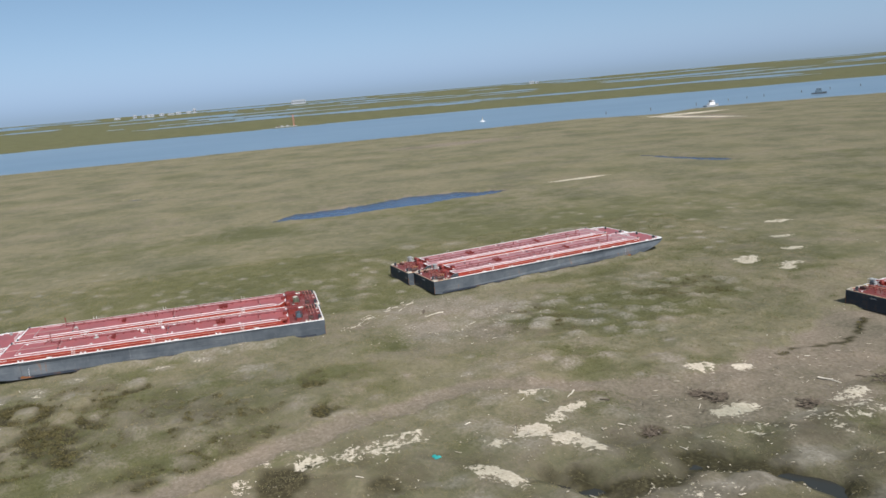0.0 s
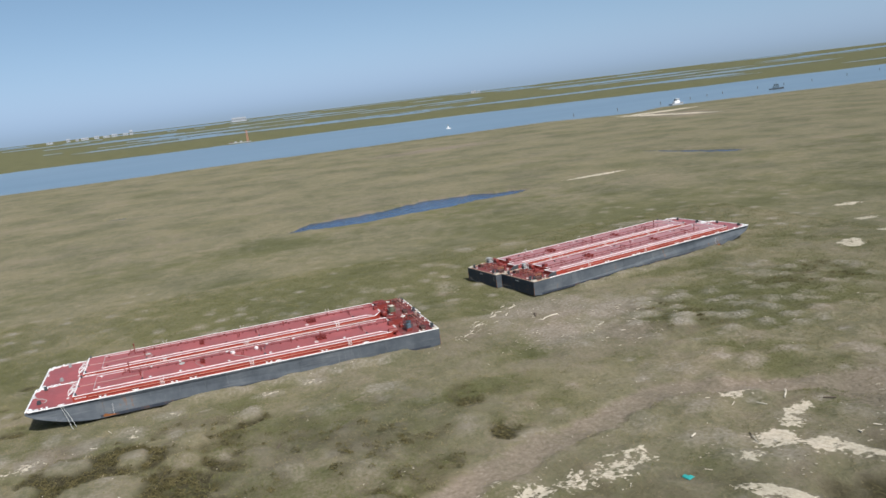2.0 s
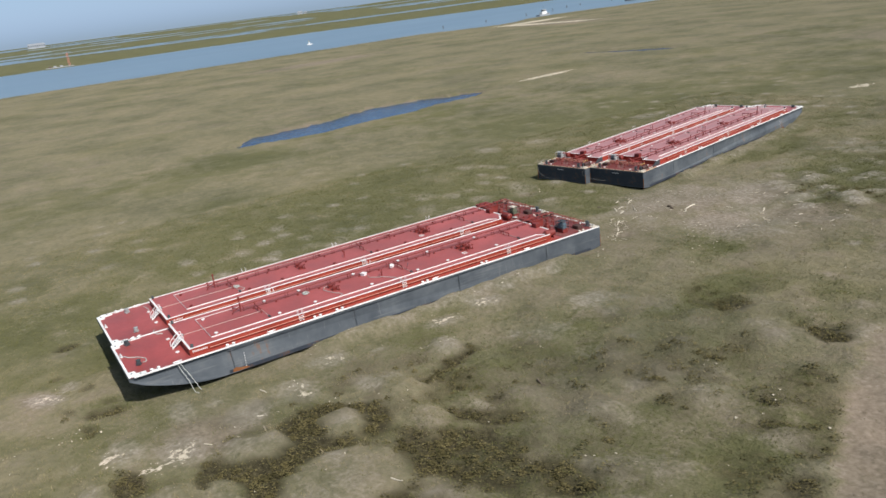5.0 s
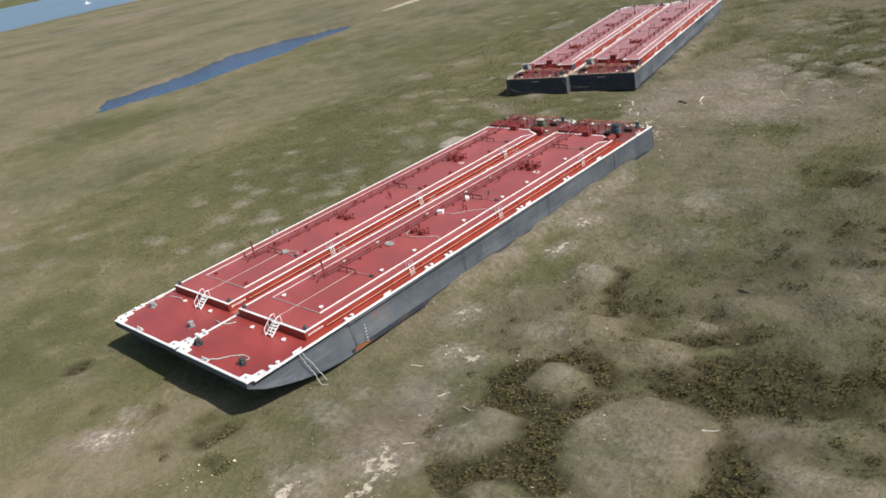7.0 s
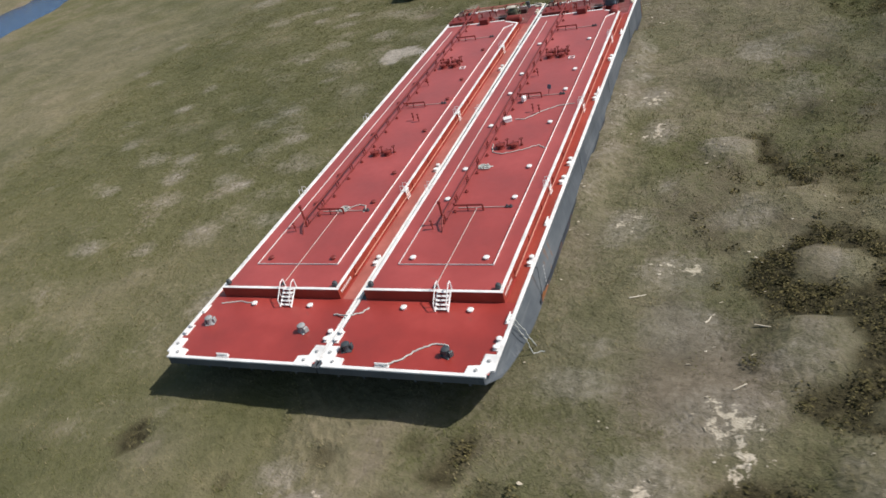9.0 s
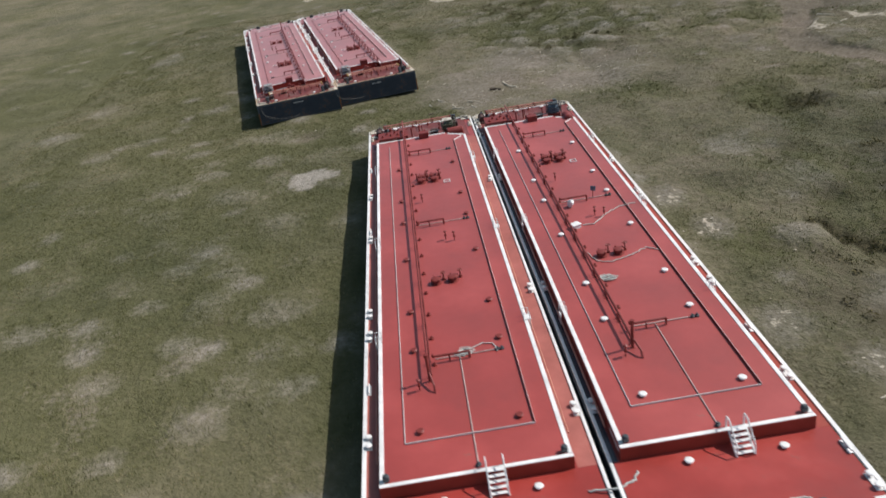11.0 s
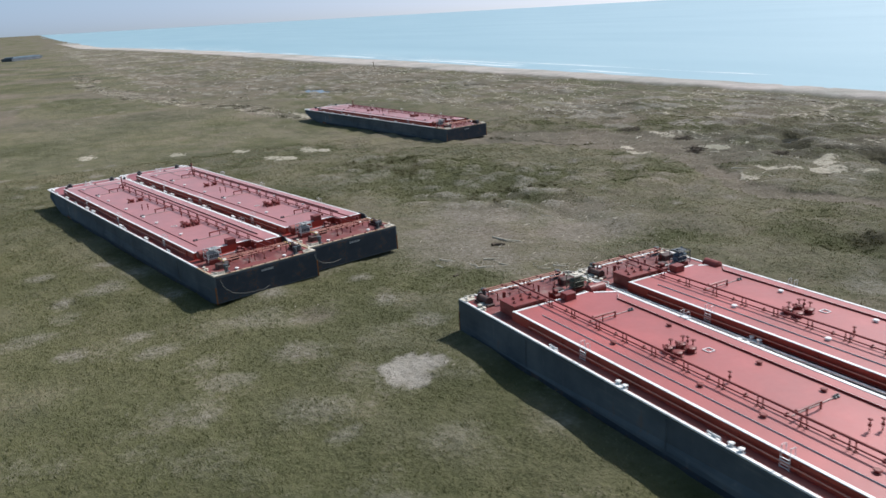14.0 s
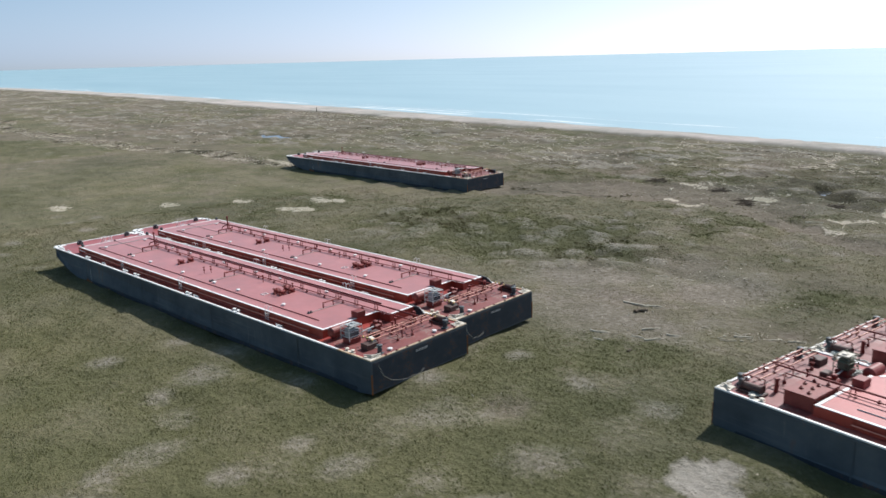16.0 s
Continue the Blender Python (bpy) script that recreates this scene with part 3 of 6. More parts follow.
def fields(x, y):
    n1, n2, n3 = fbm(x, y, 26, 1), fbm(x, y, 7, 2), fbm(x, y, 2.4, 3, 3)
    near_zone = smooth(x, -140, -80)
    z = 0.4 * (n1 - 0.5) + 0.30 * (n2 - 0.5) + 0.28 * (n3 - 0.5) - 0.32 * near_zone
    z = z - 0.55 * smooth(blob(x, y, 36, 175, 24, 52, 8), 0.0, 0.8) + 0.42 * smooth(-y, -82, -58) * smooth(x, -110, -50) * (1 - smooth(x, 62, 90))
    rough = smooth(x, 11, 18) * (1 - smooth(x, 120, 132)) * smooth(y, -70, -30) * (1 - smooth(y, 150, 220))
    z = z + rough * (0.85 * (fbm(x, y, 3.4, 65, 3) - 0.5) + 0.45 * (fbm(x, y, 1.8, 66, 2) - 0.5))
    swell = fbm(x * 1.25, y, 5.5, 171, 3)
    turf = smooth(x, -170, -110) * (1 - smooth(x, 120, 132)) * (1 - smooth(y, 300, 420))
    z = z + 0.55 * turf * (swell - 0.5)
    frayed = 0.75 * (n2 - 0.5) + 0.55 * (n3 - 0.5)
    sand = np.where((x > 50) & (y < 70), 0.68, np.where(x < 30, 0.6, 0.95) + 0.35 * (y > 70) * (x < 30)) * smooth(most(x, y, SAND), 0.0, 0.8)
    pale = most(x, y, PALE)
    # mounds, with dark growth in the hollows between them
    f1, f2 = cells(x + 2.4 * (n2 - 0.5), y + 2.4 * (n3 - 0.5), 6.8, 71)
    gap = f2 - f1
    mound = smooth(1 - f1 / 0.55, 0.0, 1.0)
    zone = np.maximum(most(x, y, [(46, 38, 15, 26), (60, 92, 26, 30)]), 0.4 * most(x, y, [(-25, 45, 22, 60)]))
    zone = smooth(zone, 0.0, 0.7)
    z = z + 0.42 * mound * zone
    # low pale hummocks in the dark green hollow behind the second pair
    h1, h2 = cells(x + 1.6 * (n2 - 0.5), y * 0.9 + 1.6 * (n3 - 0.5), 4.6, 131)
    wetland = smooth(blob(x, y, 17, 113, 15, 24, 12), 0.0, 0.35)
    hummock = smooth(1 - h1 / 0.48, 0.0, 0.6) * wetland * (0.5 + 0.5 * smooth(fbm(x, y, 13, 132, 2), 0.3, 0.5))
    z = z + 0.32 * hummock
    mud = most(x, y, BARE)
    mud = np.where(mud > 0, np.clip(0.9 * mud + 0.9 * frayed, 0, 1), 0)
    washed = np.maximum(strip(x + 2.0 * (n2 - 0.5), y + 2.0 * (n3 - 0.5), TRACK, 2.1), strip(x + 4.0 * (n2 - 0.5), y + 3.0 * (n3 - 0.5), WASH, 8.0))
    washed = smooth(washed + 0.25 * frayed, 0.12, 0.42)
    # small worn spots in the turf
    w1, w2 = cells(x + 1.5 * (n2 - 0.5), y, 9.5, 83)
    spot = smooth(1 - w1 / (0.15 + 0.06 * smooth(-x, 9, 16)), 0.0, 0.9) * smooth(fbm(x, y, 30, 84, 2), 0.38, 0.62) * smooth(x, -95, -55)
    light = np.where(pale > 0, np.clip((1.0 - 0.45 * smooth(x, 22, 26)) * (1 - 0.38 * smooth(-x, 12, 16)) * smooth(pale, 0, 0.9) + 0.8 * frayed, 0, 1), 0)
    pan = most(x + 0.5 * (n3 - 0.5), y + 0.6 * (n2 - 0.5), [(-17.8, 55.4, 2.0, 1.4, 20), (-16.2, 54.9, 1.5, 0.8, 25), (-18.5, 53.8, 1.1, 1.4)])
    light = np.maximum(0.82 * light, 1.7 * smooth(pan + 0.25 * frayed, 0.18, 0.34))
    bare = most(x, y, [(3, 80, 10, 12, 30), (14, 78, 10, 9), (10, 92, 8, 9)])
    light = np.maximum(light, np.where(bare > 0, np.clip(0.34 * smooth(bare, 0, 0.9) + 0.8 * frayed, 0, 0.8), 0))
    light = np.maximum(light, np.clip(0.8 * spot + 0.6 * frayed * (spot > 0.02), 0, 1))
    light = np.maximum(light, np.clip(0.46 * mound * zone + 0.5 * frayed * (mound * zone > 0.05), 0, 1))
    mud = np.maximum(mud, 0.62 * mound * zone * smooth(lattice(np.floor(f1 * 0 + x / 9), np.floor(y / 9), 77), 0.1, 0.5))
    light = np.maximum(light, np.clip(0.68 * hummock + 0.5 * frayed * (hummock > 0.05), 0, 1))
    field_w = smooth(-x, 9, 16) * (1 - smooth(-x, 90, 130))
    worn = 0.45 - 0.25 * field_w + 0.55 * np.maximum(smooth(x, -8, 12), 0.6 * smooth(-x, 60, 120))
    mud = np.maximum(mud, 0.42 * worn * (1 - wetland) * smooth(fbm(x * 2.2, y, 30, 22, 4), 0.5, 0.72))
    mud = np.maximum(mud, 0.55 * worn * (1 - wetland) * smooth(fbm(x, y, 6.5, 23, 3), 0.5, 0.72) * (0.45 + 0.55 * smooth(fbm(x, y, 40, 24, 2), 0.35, 0.6)))
    mud = np.maximum(mud, 0.46 * (1 - 0.55 * field_w) * turf * smooth(swell + 0.3 * (n3 - 0.5), 0.57, 0.74))
    dark = most(x, y, DARKS)
    for line, half in HOLLOWS:
        dark = np.maximum(dark, strip(x + 1.6 * (n3 - 0.5), y + 1.6 * (n2 - 0.5), line, half))
    dark = dark * (0.7 + 0.8 * fbm(x, y, 2.6, 151, 3))
    hump = most(x + 3.0 * (n2 - 0.5) + 1.6 * (n3 - 0.5), y + 2.4 * (fbm(x, y, 3.1, 157, 3) - 0.5), HUMPS)
    damp = smooth(most(x + 3 * (n2 - 0.5), y + 3 * (n3 - 0.5), DAMP), 0.0, 0.9)
    mound = mound * (1 - smooth(dark, 0.2, 0.6)) * (1 - smooth(hump, 0.0, 0.3))
    z = z + 0.45 * smooth(hump, 0.0, 1.0)
    light = np.maximum(light * (1 - 0.8 * damp * (hump < 0.1)), np.clip(0.28 * smooth(hump, 0.15, 1.0) + 1.0 * frayed * smooth(hump, 0.0, 0.3), 0, 0.8))
    scrub = np.where(dark > 0, np.clip(1.0 * smooth(dark, 0, 0.8) + 2.4 * frayed - 0.8 * smooth(pale, 0.1, 0.7) - 0.12, 0, 1), 0)
    scrub = np.maximum(scrub, 0.72 * damp * smooth(fbm(x, y, 2.2, 155, 3), 0.36, 0.58)) * (1 - smooth(hump, 0.08, 0.5))
    scrub = np.maximum(scrub, 0.45 * smooth(most(x, y, [(34, 16, 17, 22)]), 0.0, 0.5) * smooth(fbm(x, y, 1.9, 158, 3), 0.46, 0.6) * (1 - 0.8 * smooth(hump, 0.1, 0.6)))
    rugged = smooth(most(x, y, [(33, 46, 13, 24)]), 0.0, 0.6)
    scrub = np.maximum(scrub, 0.3 * rugged * smooth(0.65 * fbm(x, y, 3.6, 191, 3) + 0.35 * fbm(x, y, 11, 192, 2), 0.5, 0.62))
    peat = strip(x, y, PEAT, 3.0)
    scrub = np.maximum(scrub, np.where(peat > 0, np.clip(0.85 * peat + 1.8 * frayed, 0, 1), 0))
    z = z - 0.45 * smooth(peat + frayed, 0.2, 0.9) - 0.3 * smooth(scrub, 0.3, 0.9)
    scrub = np.maximum(scrub, 0.42 * wetland * smooth(fbm(x, y, 12, 133, 3), 0.42, 0.6) * (1 - smooth(hummock, 0.05, 0.5)))
    scrub = np.maximum(scrub, 0.36 * zone * smooth(0.22 - gap, 0, 0.2) * smooth(n1, 0.36, 0.6))
    scrub = np.maximum(scrub, 0.5 * rough * smooth(most(x, y, [(38, 24, 24, 36), (80, 95, 34, 60)]), 0, 0.5) * smooth(0.6 * fbm(x, y, 3.2, 65, 3) + 0.4 * n1, 0.62, 0.44) * smooth(fbm(x, y, 19, 67, 3), 0.4, 0.6))
    lush = most(x, y, LUSH)
    lush = np.clip(0.9 * lush + 1.4 * (n1 - 0.5) + 0.5 * frayed - (2.4 - 1.2 * field_w) * turf * (swell - 0.5) + 0.12 * field_w + 0.4 * wetland - 0.4 * mound * zone + 0.9 * damp - 0.5 * smooth(hump, 0.1, 0.6) + field_w * (0.3 * smooth(w1, 0.18, 0.3) * (1 - smooth(w1, 0.35, 0.6)) + 0.5 * (n1 - 0.5)), 0, 1)
    lush = lush * (1 - 0.1 * field_w)
    # the dune belt behind the beach
    belt = smooth(x + 60 * smooth(y, 185, 330), 56, 74) * (1 - smooth(x, 126, 134)) * smooth(y, -70, -30)
    streak = fbm(x * 2.6, y, 7.5, 57, 3)
    light = np.maximum(light, belt * smooth(streak, 0.55, 0.7) * 0.9)
    litter = belt * smooth(fbm(x * 1.6, y, 3.2, 51, 3), 0.54, 0.66)
    sand = np.maximum(sand, 0.5 * litter * smooth(fbm(x, y, 22, 52, 2), 0.42, 0.6))
    sand = np.maximum(sand, 0.4 * belt * smooth(x, 98, 118) * smooth(fbm(x * 2.2, y, 9, 58, 3), 0.52, 0.66))
    scrub = np.maximum(scrub, belt * smooth(fbm(x * 1.8, y, 6, 53, 4), 0.54, 0.7) * 0.36)
    mud = np.maximum(mud, belt * smooth(fbm(x, y, 11, 54, 3), 0.45, 0.65) * 0.75)
    sand = np.maximum(sand, 0.5 * belt * smooth(fbm(x, y * 0.5, 14, 59, 3), 0.54, 0.64) * smooth(y, 330, 520))
    mud = np.maximum(mud, 0.75 * smooth(x, -150, -60) * smooth(y, 180, 300) * smooth(fbm(x * 1.5, y, 36, 25, 3), 0.42, 0.62))
    mud = np.maximum(mud, 0.9 * washed)
    light, scrub, sand, lush = light * (1 - 0.75 * washed), scrub * (1 - 0.85 * washed), sand * (1 - washed), lush * (1 - 0.9 * washed)
    z = z - 0.22 * washed
    core = most(x, y, CORES)
    sand = np.maximum(sand, np.where(core > 0, 1.45 * smooth(core + 0.8 * frayed, 0.2, 0.7), 0))
    for bank in BANKS:
        scrub = np.maximum(scrub, (0.4 + 0.6 * smooth(n3, 0.4, 0.55)) * smooth(strip(x + 0.8 * (n3 - 0.5), y + 0.8 * (n2 - 0.5), bank, 0.65), 0.1, 0.7))
    line = strip(x + 16 * (fbm(x, y, 30, 184, 3) - 0.5), y, WRACK, 6.0)
    broken = smooth(fbm(x, y * 1.4, 4.5, 181, 3), 0.45, 0.6)
    mud = np.maximum(mud, 0.9 * smooth(line, 0.1, 0.6) * broken)
    scrub = np.maximum(scrub, 0.9 * smooth(line, 0.2, 0.7) * smooth(fbm(x, y, 3.5, 182, 3), 0.52, 0.64))
    sand = np.maximum(sand, 0.6 * smooth(line, 0.1, 0.6) * smooth(fbm(x, y, 5, 183, 3), 0.55, 0.66))
    z = z + belt * 1.5 * (fbm(x, y, 6, 55, 4) - 0.42)
    z = np.where((x > 92) & (y < 1500), np.maximum(z, -0.38), z)
    # the beach slopes into the sea
    edge = sea_edge(y)
    beach = smooth(x + 5 * (fbm(x, y, 10, 56, 2) - 0.5), edge - 20 - 0.05 * np.clip(y - 160, 0, 300), edge - 17.5 - 0.05 * np.clip(y - 160, 0, 300))
    beach = beach * (1 - smooth(y, 1500, 2300))
    z = z * (1 - beach) + beach * (0.45 - 0.95 * smooth(x, edge - 16, edge)) - 3.0 * smooth(x, edge, edge + 25)
    light = light * (1 - 0.22 * smooth(x, 11, 15) * (1 - smooth(y, 55, 70)))
    # earth pushed up along the hulls
    heap = strip(x, y, [(11.0, 19), (11.0, 30), (10.8, 48), (10.4, 53)], 1.7)
    heap = np.maximum(heap, strip(x, y, [(-5.6, 87), (-10.7, 112), (-15.2, 134)], 1.8))
    z = z + smooth(heap, 0.1, 1.0) * (0.05 + 0.6 * smooth(fbm(x * 0.3, y, 7, 161, 3), 0.4, 0.65))
    light = np.maximum(light, np.clip(0.3 * smooth(heap, 0.1, 0.8) + 1.0 * frayed * (heap > 0.05), 0, 0.9))
    # bare, trodden ground lies lower
    z = z - 0.10 * mud
    # channel, marsh islands, ponds
    near, far = shore_near(y), shore_far(y)
    z = z - 2.5 * smooth(-x, -near - 1, -near + 14)
    marsh = smooth(-x, -far - 4, -far + 4)
    strands = fbm(x, y * 0.4, 220, 61, 3)
    isle = np.where(strands > 0.365 - 0.2 * np.exp(np.minimum((x - far) / 300, 0)), 0.35, -1.3)
    z = np.where(marsh > 0.5, isle - 0.2, z)
    wet = pond_mask(x, y)
    z = z - 1.3 * wet - 0.9 * pools(x, y)
    mud = np.clip(mud + 0.5 * np.where((wet > 0) & (wet < 1), 1, 0), 0, 1)
    far_out = smooth(np.hypot(x, y), np.where(x > -60, 1300, 600), np.where(x > -60, 1700, 900))
    for a in (sand, scrub, light):
        a *= 1 - far_out
    lush = np.where(marsh > 0.5, 1.0, lush)
    mud = np.where(marsh > 0.5, 0.0, mud)
    beach = np.maximum(beach, 0.34 * smooth(pan + 0.2 * frayed, 0.26, 0.34))
    z = z + far_rise(x, y)
    return z, sand, mud, scrub, lush, beach, light


def steps(*runs):
    """Grid lines: runs of (end, first step, last step) from a start."""
    out = [runs[0]]
    for end, s0, s1 in runs[1:]:
        a = out[-1]
        n = max(1, round((end - a) / ((s0 + s1) / 2)))
        k = np.arange(1, n + 1) / n
        w = s0 * k + (s1 - s0) * k * k / 2
        out += list(a + (end - a) * w / w[-1])
    return np.array(out)


def sheet(name, xs, ys, heights, mat, attributes=()):
    nx, ny = len(xs), len(ys)
    gx, gy = np.meshgrid(xs, ys)
    co = np.empty((nx * ny, 3), np.float32)
    co[:, 0], co[:, 1], co[:, 2] = gx.ravel(), gy.ravel(), np.asarray(heights, float).ravel()
    i = (np.arange(ny - 1)[:, None] * nx + np.arange(nx - 1)[None, :]).ravel()
    quads = np.stack([i, i + 1, i + nx + 1, i + nx], 1).astype(np.int32)
    me = bpy.data.meshes.new(name)
    me.vertices.add(len(co))
    me.vertices.foreach_set("co", co.ravel())
    me.loops.add(quads.size)
    me.loops.foreach_set("vertex_index", quads.ravel())
    me.polygons.add(len(quads))
    me.polygons.foreach_set("loop_start", np.arange(0, quads.size, 4, dtype=np.int32))
    me.polygons.foreach_set("use_smooth", np.ones(len(quads), bool))
    for key, val in attributes:
        at = me.attributes.new(key, "FLOAT", "POINT")
        at.data.foreach_set("value", np.asarray(val, np.float32).ravel())
    me.update(calc_edges=True)
    me.validate()
    return place(name, me, mat)


# ---- ground and waters ----
XS = steps(-4900.0, (-1600, 160, 20), (-960, 18, 8), (-560, 10, 6), (-165, 5, 3), (-110, 1.6, 1.2), (-62, 1.2, 0.9), (92, 0.8, 0.8), (152, 1.0, 1.2), (260, 1.5, 20), (4900, 60, 400))
YS = steps(-4900.0, (-500, 350, 40), (-60, 30, 2), (-32, 1.4, 0.9), (160, 0.8, 0.8), (260, 0.9, 2.2), (600, 2.4, 6), (1600, 7, 16), (4900, 30, 250))
GX, GY = np.meshgrid(XS, YS)
gz, f_sand, f_mud, f_scrub, f_lush, f_beach, f_pale = fields(GX, GY)
ground = sheet("ground", XS, YS, gz, GROUND, (("sand", f_sand), ("mud", f_mud), ("scrub", f_scrub), ("lush", f_lush), ("beach", f_beach), ("pale", f_pale)))
tagged(ground, "flat salt marsh of dull green grass, bare mud and pale sand", "ground", kind="structure")

wx, wy = steps(-4950.0, (-1500, 250, 60), (-300, 60, 60)), steps(-4950.0, (-1500, 250, 60), (1500, 60, 60), (4950, 60, 250))
hx, hy = np.meshgrid(wx, wy)
tagged(sheet("water_channel", wx, wy, -0.5 + far_rise(hx, hy), CHANNEL), "calm blue ship channel and lagoon beyond the marsh", "water", kind="structure")
wx = steps(134.0, (400, 20, 30), (1500, 40, 80), (4950, 80, 250))
wy = steps(-4950.0, (-1500, 250, 60), (-300, 60, 20), (1600, 15, 15), (2400, 20, 60), (4950, 60, 250))
hx, hy = np.meshgrid(wx, wy)
sea = sheet("water_sea", wx, wy, -0.5 + far_rise(hx, hy), SEA)
for v in sea.data.vertices:
    v.co.x += (float(sea_edge(np.array([v.co.y]))[0]) - 150) * max(0.0, 1 - max(0.0, v.co.x - 134) / 1200)
tagged(sea, "pale turquoise open sea along the beach", "water", kind="structure")
wx, wy = steps(-268.0, (-110, 8, 8)), steps(-26.0, (258, 8, 8))
hx, hy = np.meshgrid(wx, wy)
tagged(sheet("water_pond", wx, wy, -0.85 + 0 * hx, POND), "narrow deep blue tidal pond in the grass", "pond", kind="structure")
for x0, x1, y0, y1, level in ((66.0, 90, 72, 108, -1.37), (44.0, 62, 256, 302, -0.82), (92.0, 104, 226, 260, -0.82)):
    wx, wy = steps(x0, (x1, 6, 6)), steps(float(y0), (y1, 6, 6))
    hx, hy = np.meshgrid(wx, wy)
    tagged(sheet("water_pool", wx, wy, level + 0 * hx, POOL), "shallow dark pool behind the dunes", "pool", kind="structure")


# ---- tank barges ----
LEN, HALF, DEPTH, TOP = 59.4, 5.33, 2.8, 3.50
TRUNK_A, TRUNK_B, TRUNK_X = 6.0, 53.3, 4.40
SPILL_X, SPILL_Y, LINE_X = 3.12, 8.63, -1.62


def hull_mesh(half_left, half_right):
    """A box hull with a curved rake under the bow and eased bow corners."""
    bm = bmesh.new()
    prof = [(0.0, DEPTH - 0.45)]
    for k in range(1, 9):
        t = k / 8
        prof.append((9.0 * t, (DEPTH - 0.45) * (1 - math.sin(t * math.pi / 2) ** 0.9)))
    prof += [(LEN - 1.6, 0.0), (LEN, 0.25), (LEN, DEPTH)]
    cut = lambda y, side: (0.45 if side == HALF else 0.06) * max(0.0, 1 - y / 0.9) ** 2
    outline = [(0.0, DEPTH)] + prof
    left = [bm.verts.new((-(half_left - cut(y, half_left)), y, z)) for y, z in outline]
    right = [bm.verts.new(((half_right - cut(y, half_right)), y, z)) for y, z in outline]
    n = len(outline)
    for i in range(n):
        j = (i + 1) % n
        bm.faces.new((left[i], left[j], right[j], right[i]))
    bm.faces.new(list(reversed(left)))
    bm.faces.new(right)
    bmesh.ops.recalc_face_normals(bm, faces=bm.faces)
    return bm


def trunk_outline(stepped):
    if stepped:
        return [(-TRUNK_X, TRUNK_A), (TRUNK_X, TRUNK_A), (TRUNK_X, 52.7), (-1.6, 52.7), (-1.6, 54.1), (-TRUNK_X, 54.1)]
    return [(-TRUNK_X, TRUNK_A), (TRUNK_X, TRUNK_A), (TRUNK_X, 52.0), (2.6, TRUNK_B - 0.3), (2.6, TRUNK_B), (-TRUNK_X, TRUNK_B)]


def prism(pts, z0, z1):
    bm = bmesh.new()
    lo = [bm.verts.new((x, y, z0)) for x, y in pts]
    hi = [bm.verts.new((x, y, z1)) for x, y in pts]
    bm.faces.new(list(reversed(lo)))
    bm.faces.new(hi)
    for i in range(len(pts)):
        j = (i + 1) % len(pts)
        bm.faces.new((lo[i], lo[j], hi[j], hi[i]))
    bmesh.ops.recalc_face_normals(bm, faces=bm.faces)
    return bm


def prism_x(pts, x0, x1):
    """A plate of outline (y, z) standing across x."""
    bm = bmesh.new()
    lo = [bm.verts.new((x0, y, z)) for y, z in pts]
    hi = [bm.verts.new((x1, y, z)) for y, z in pts]
    bm.faces.new(lo)
    bm.faces.new(list(reversed(hi)))
    for i in range(len(pts)):
        j = (i + 1) % len(pts)
        bm.faces.new((lo[i], hi[i], hi[j], lo[j]))
    bmesh.ops.recalc_face_normals(bm, faces=bm.faces)
    return bm


def strip_along(a, b, width, z0, z1):
    """A flat bar from a to b in plan."""
    a, b = Vector((*a, 0)), Vector((*b, 0))
    d = (b - a)
    bm = bmesh.new()
    add_box(bm, (0, 0, 0), (width, d.length, z1 - z0), 0.012)
    m = Matrix.Translation(((a.x + b.x) / 2, (a.y + b.y) / 2, (z0 + z1) / 2)) @ d.to_track_quat("Y", "Z").to_matrix().to_4x4()
    bmesh.ops.transform(bm, matrix=m, verts=bm.verts)
    return bm


def lathe(bm, c, rows, seg=12):
    """A turned shape, one closed skin, from rows of (radius, height)."""
    rings = []
    for r, z in rows:
        rings.append([bm.verts.new((c[0] + r * math.cos(k * 2 * math.pi / seg), c[1] + r * math.sin(k * 2 * math.pi / seg), c[2] + z)) for k in range(seg)])
    for lo, hi in zip(rings, rings[1:]):
        for k in range(seg):
            j = (k + 1) % seg
            bm.faces.new((lo[k], lo[j], hi[j], hi[k]))
    bm.faces.new(list(reversed(rings[0])))
    bm.faces.new(rings[-1])


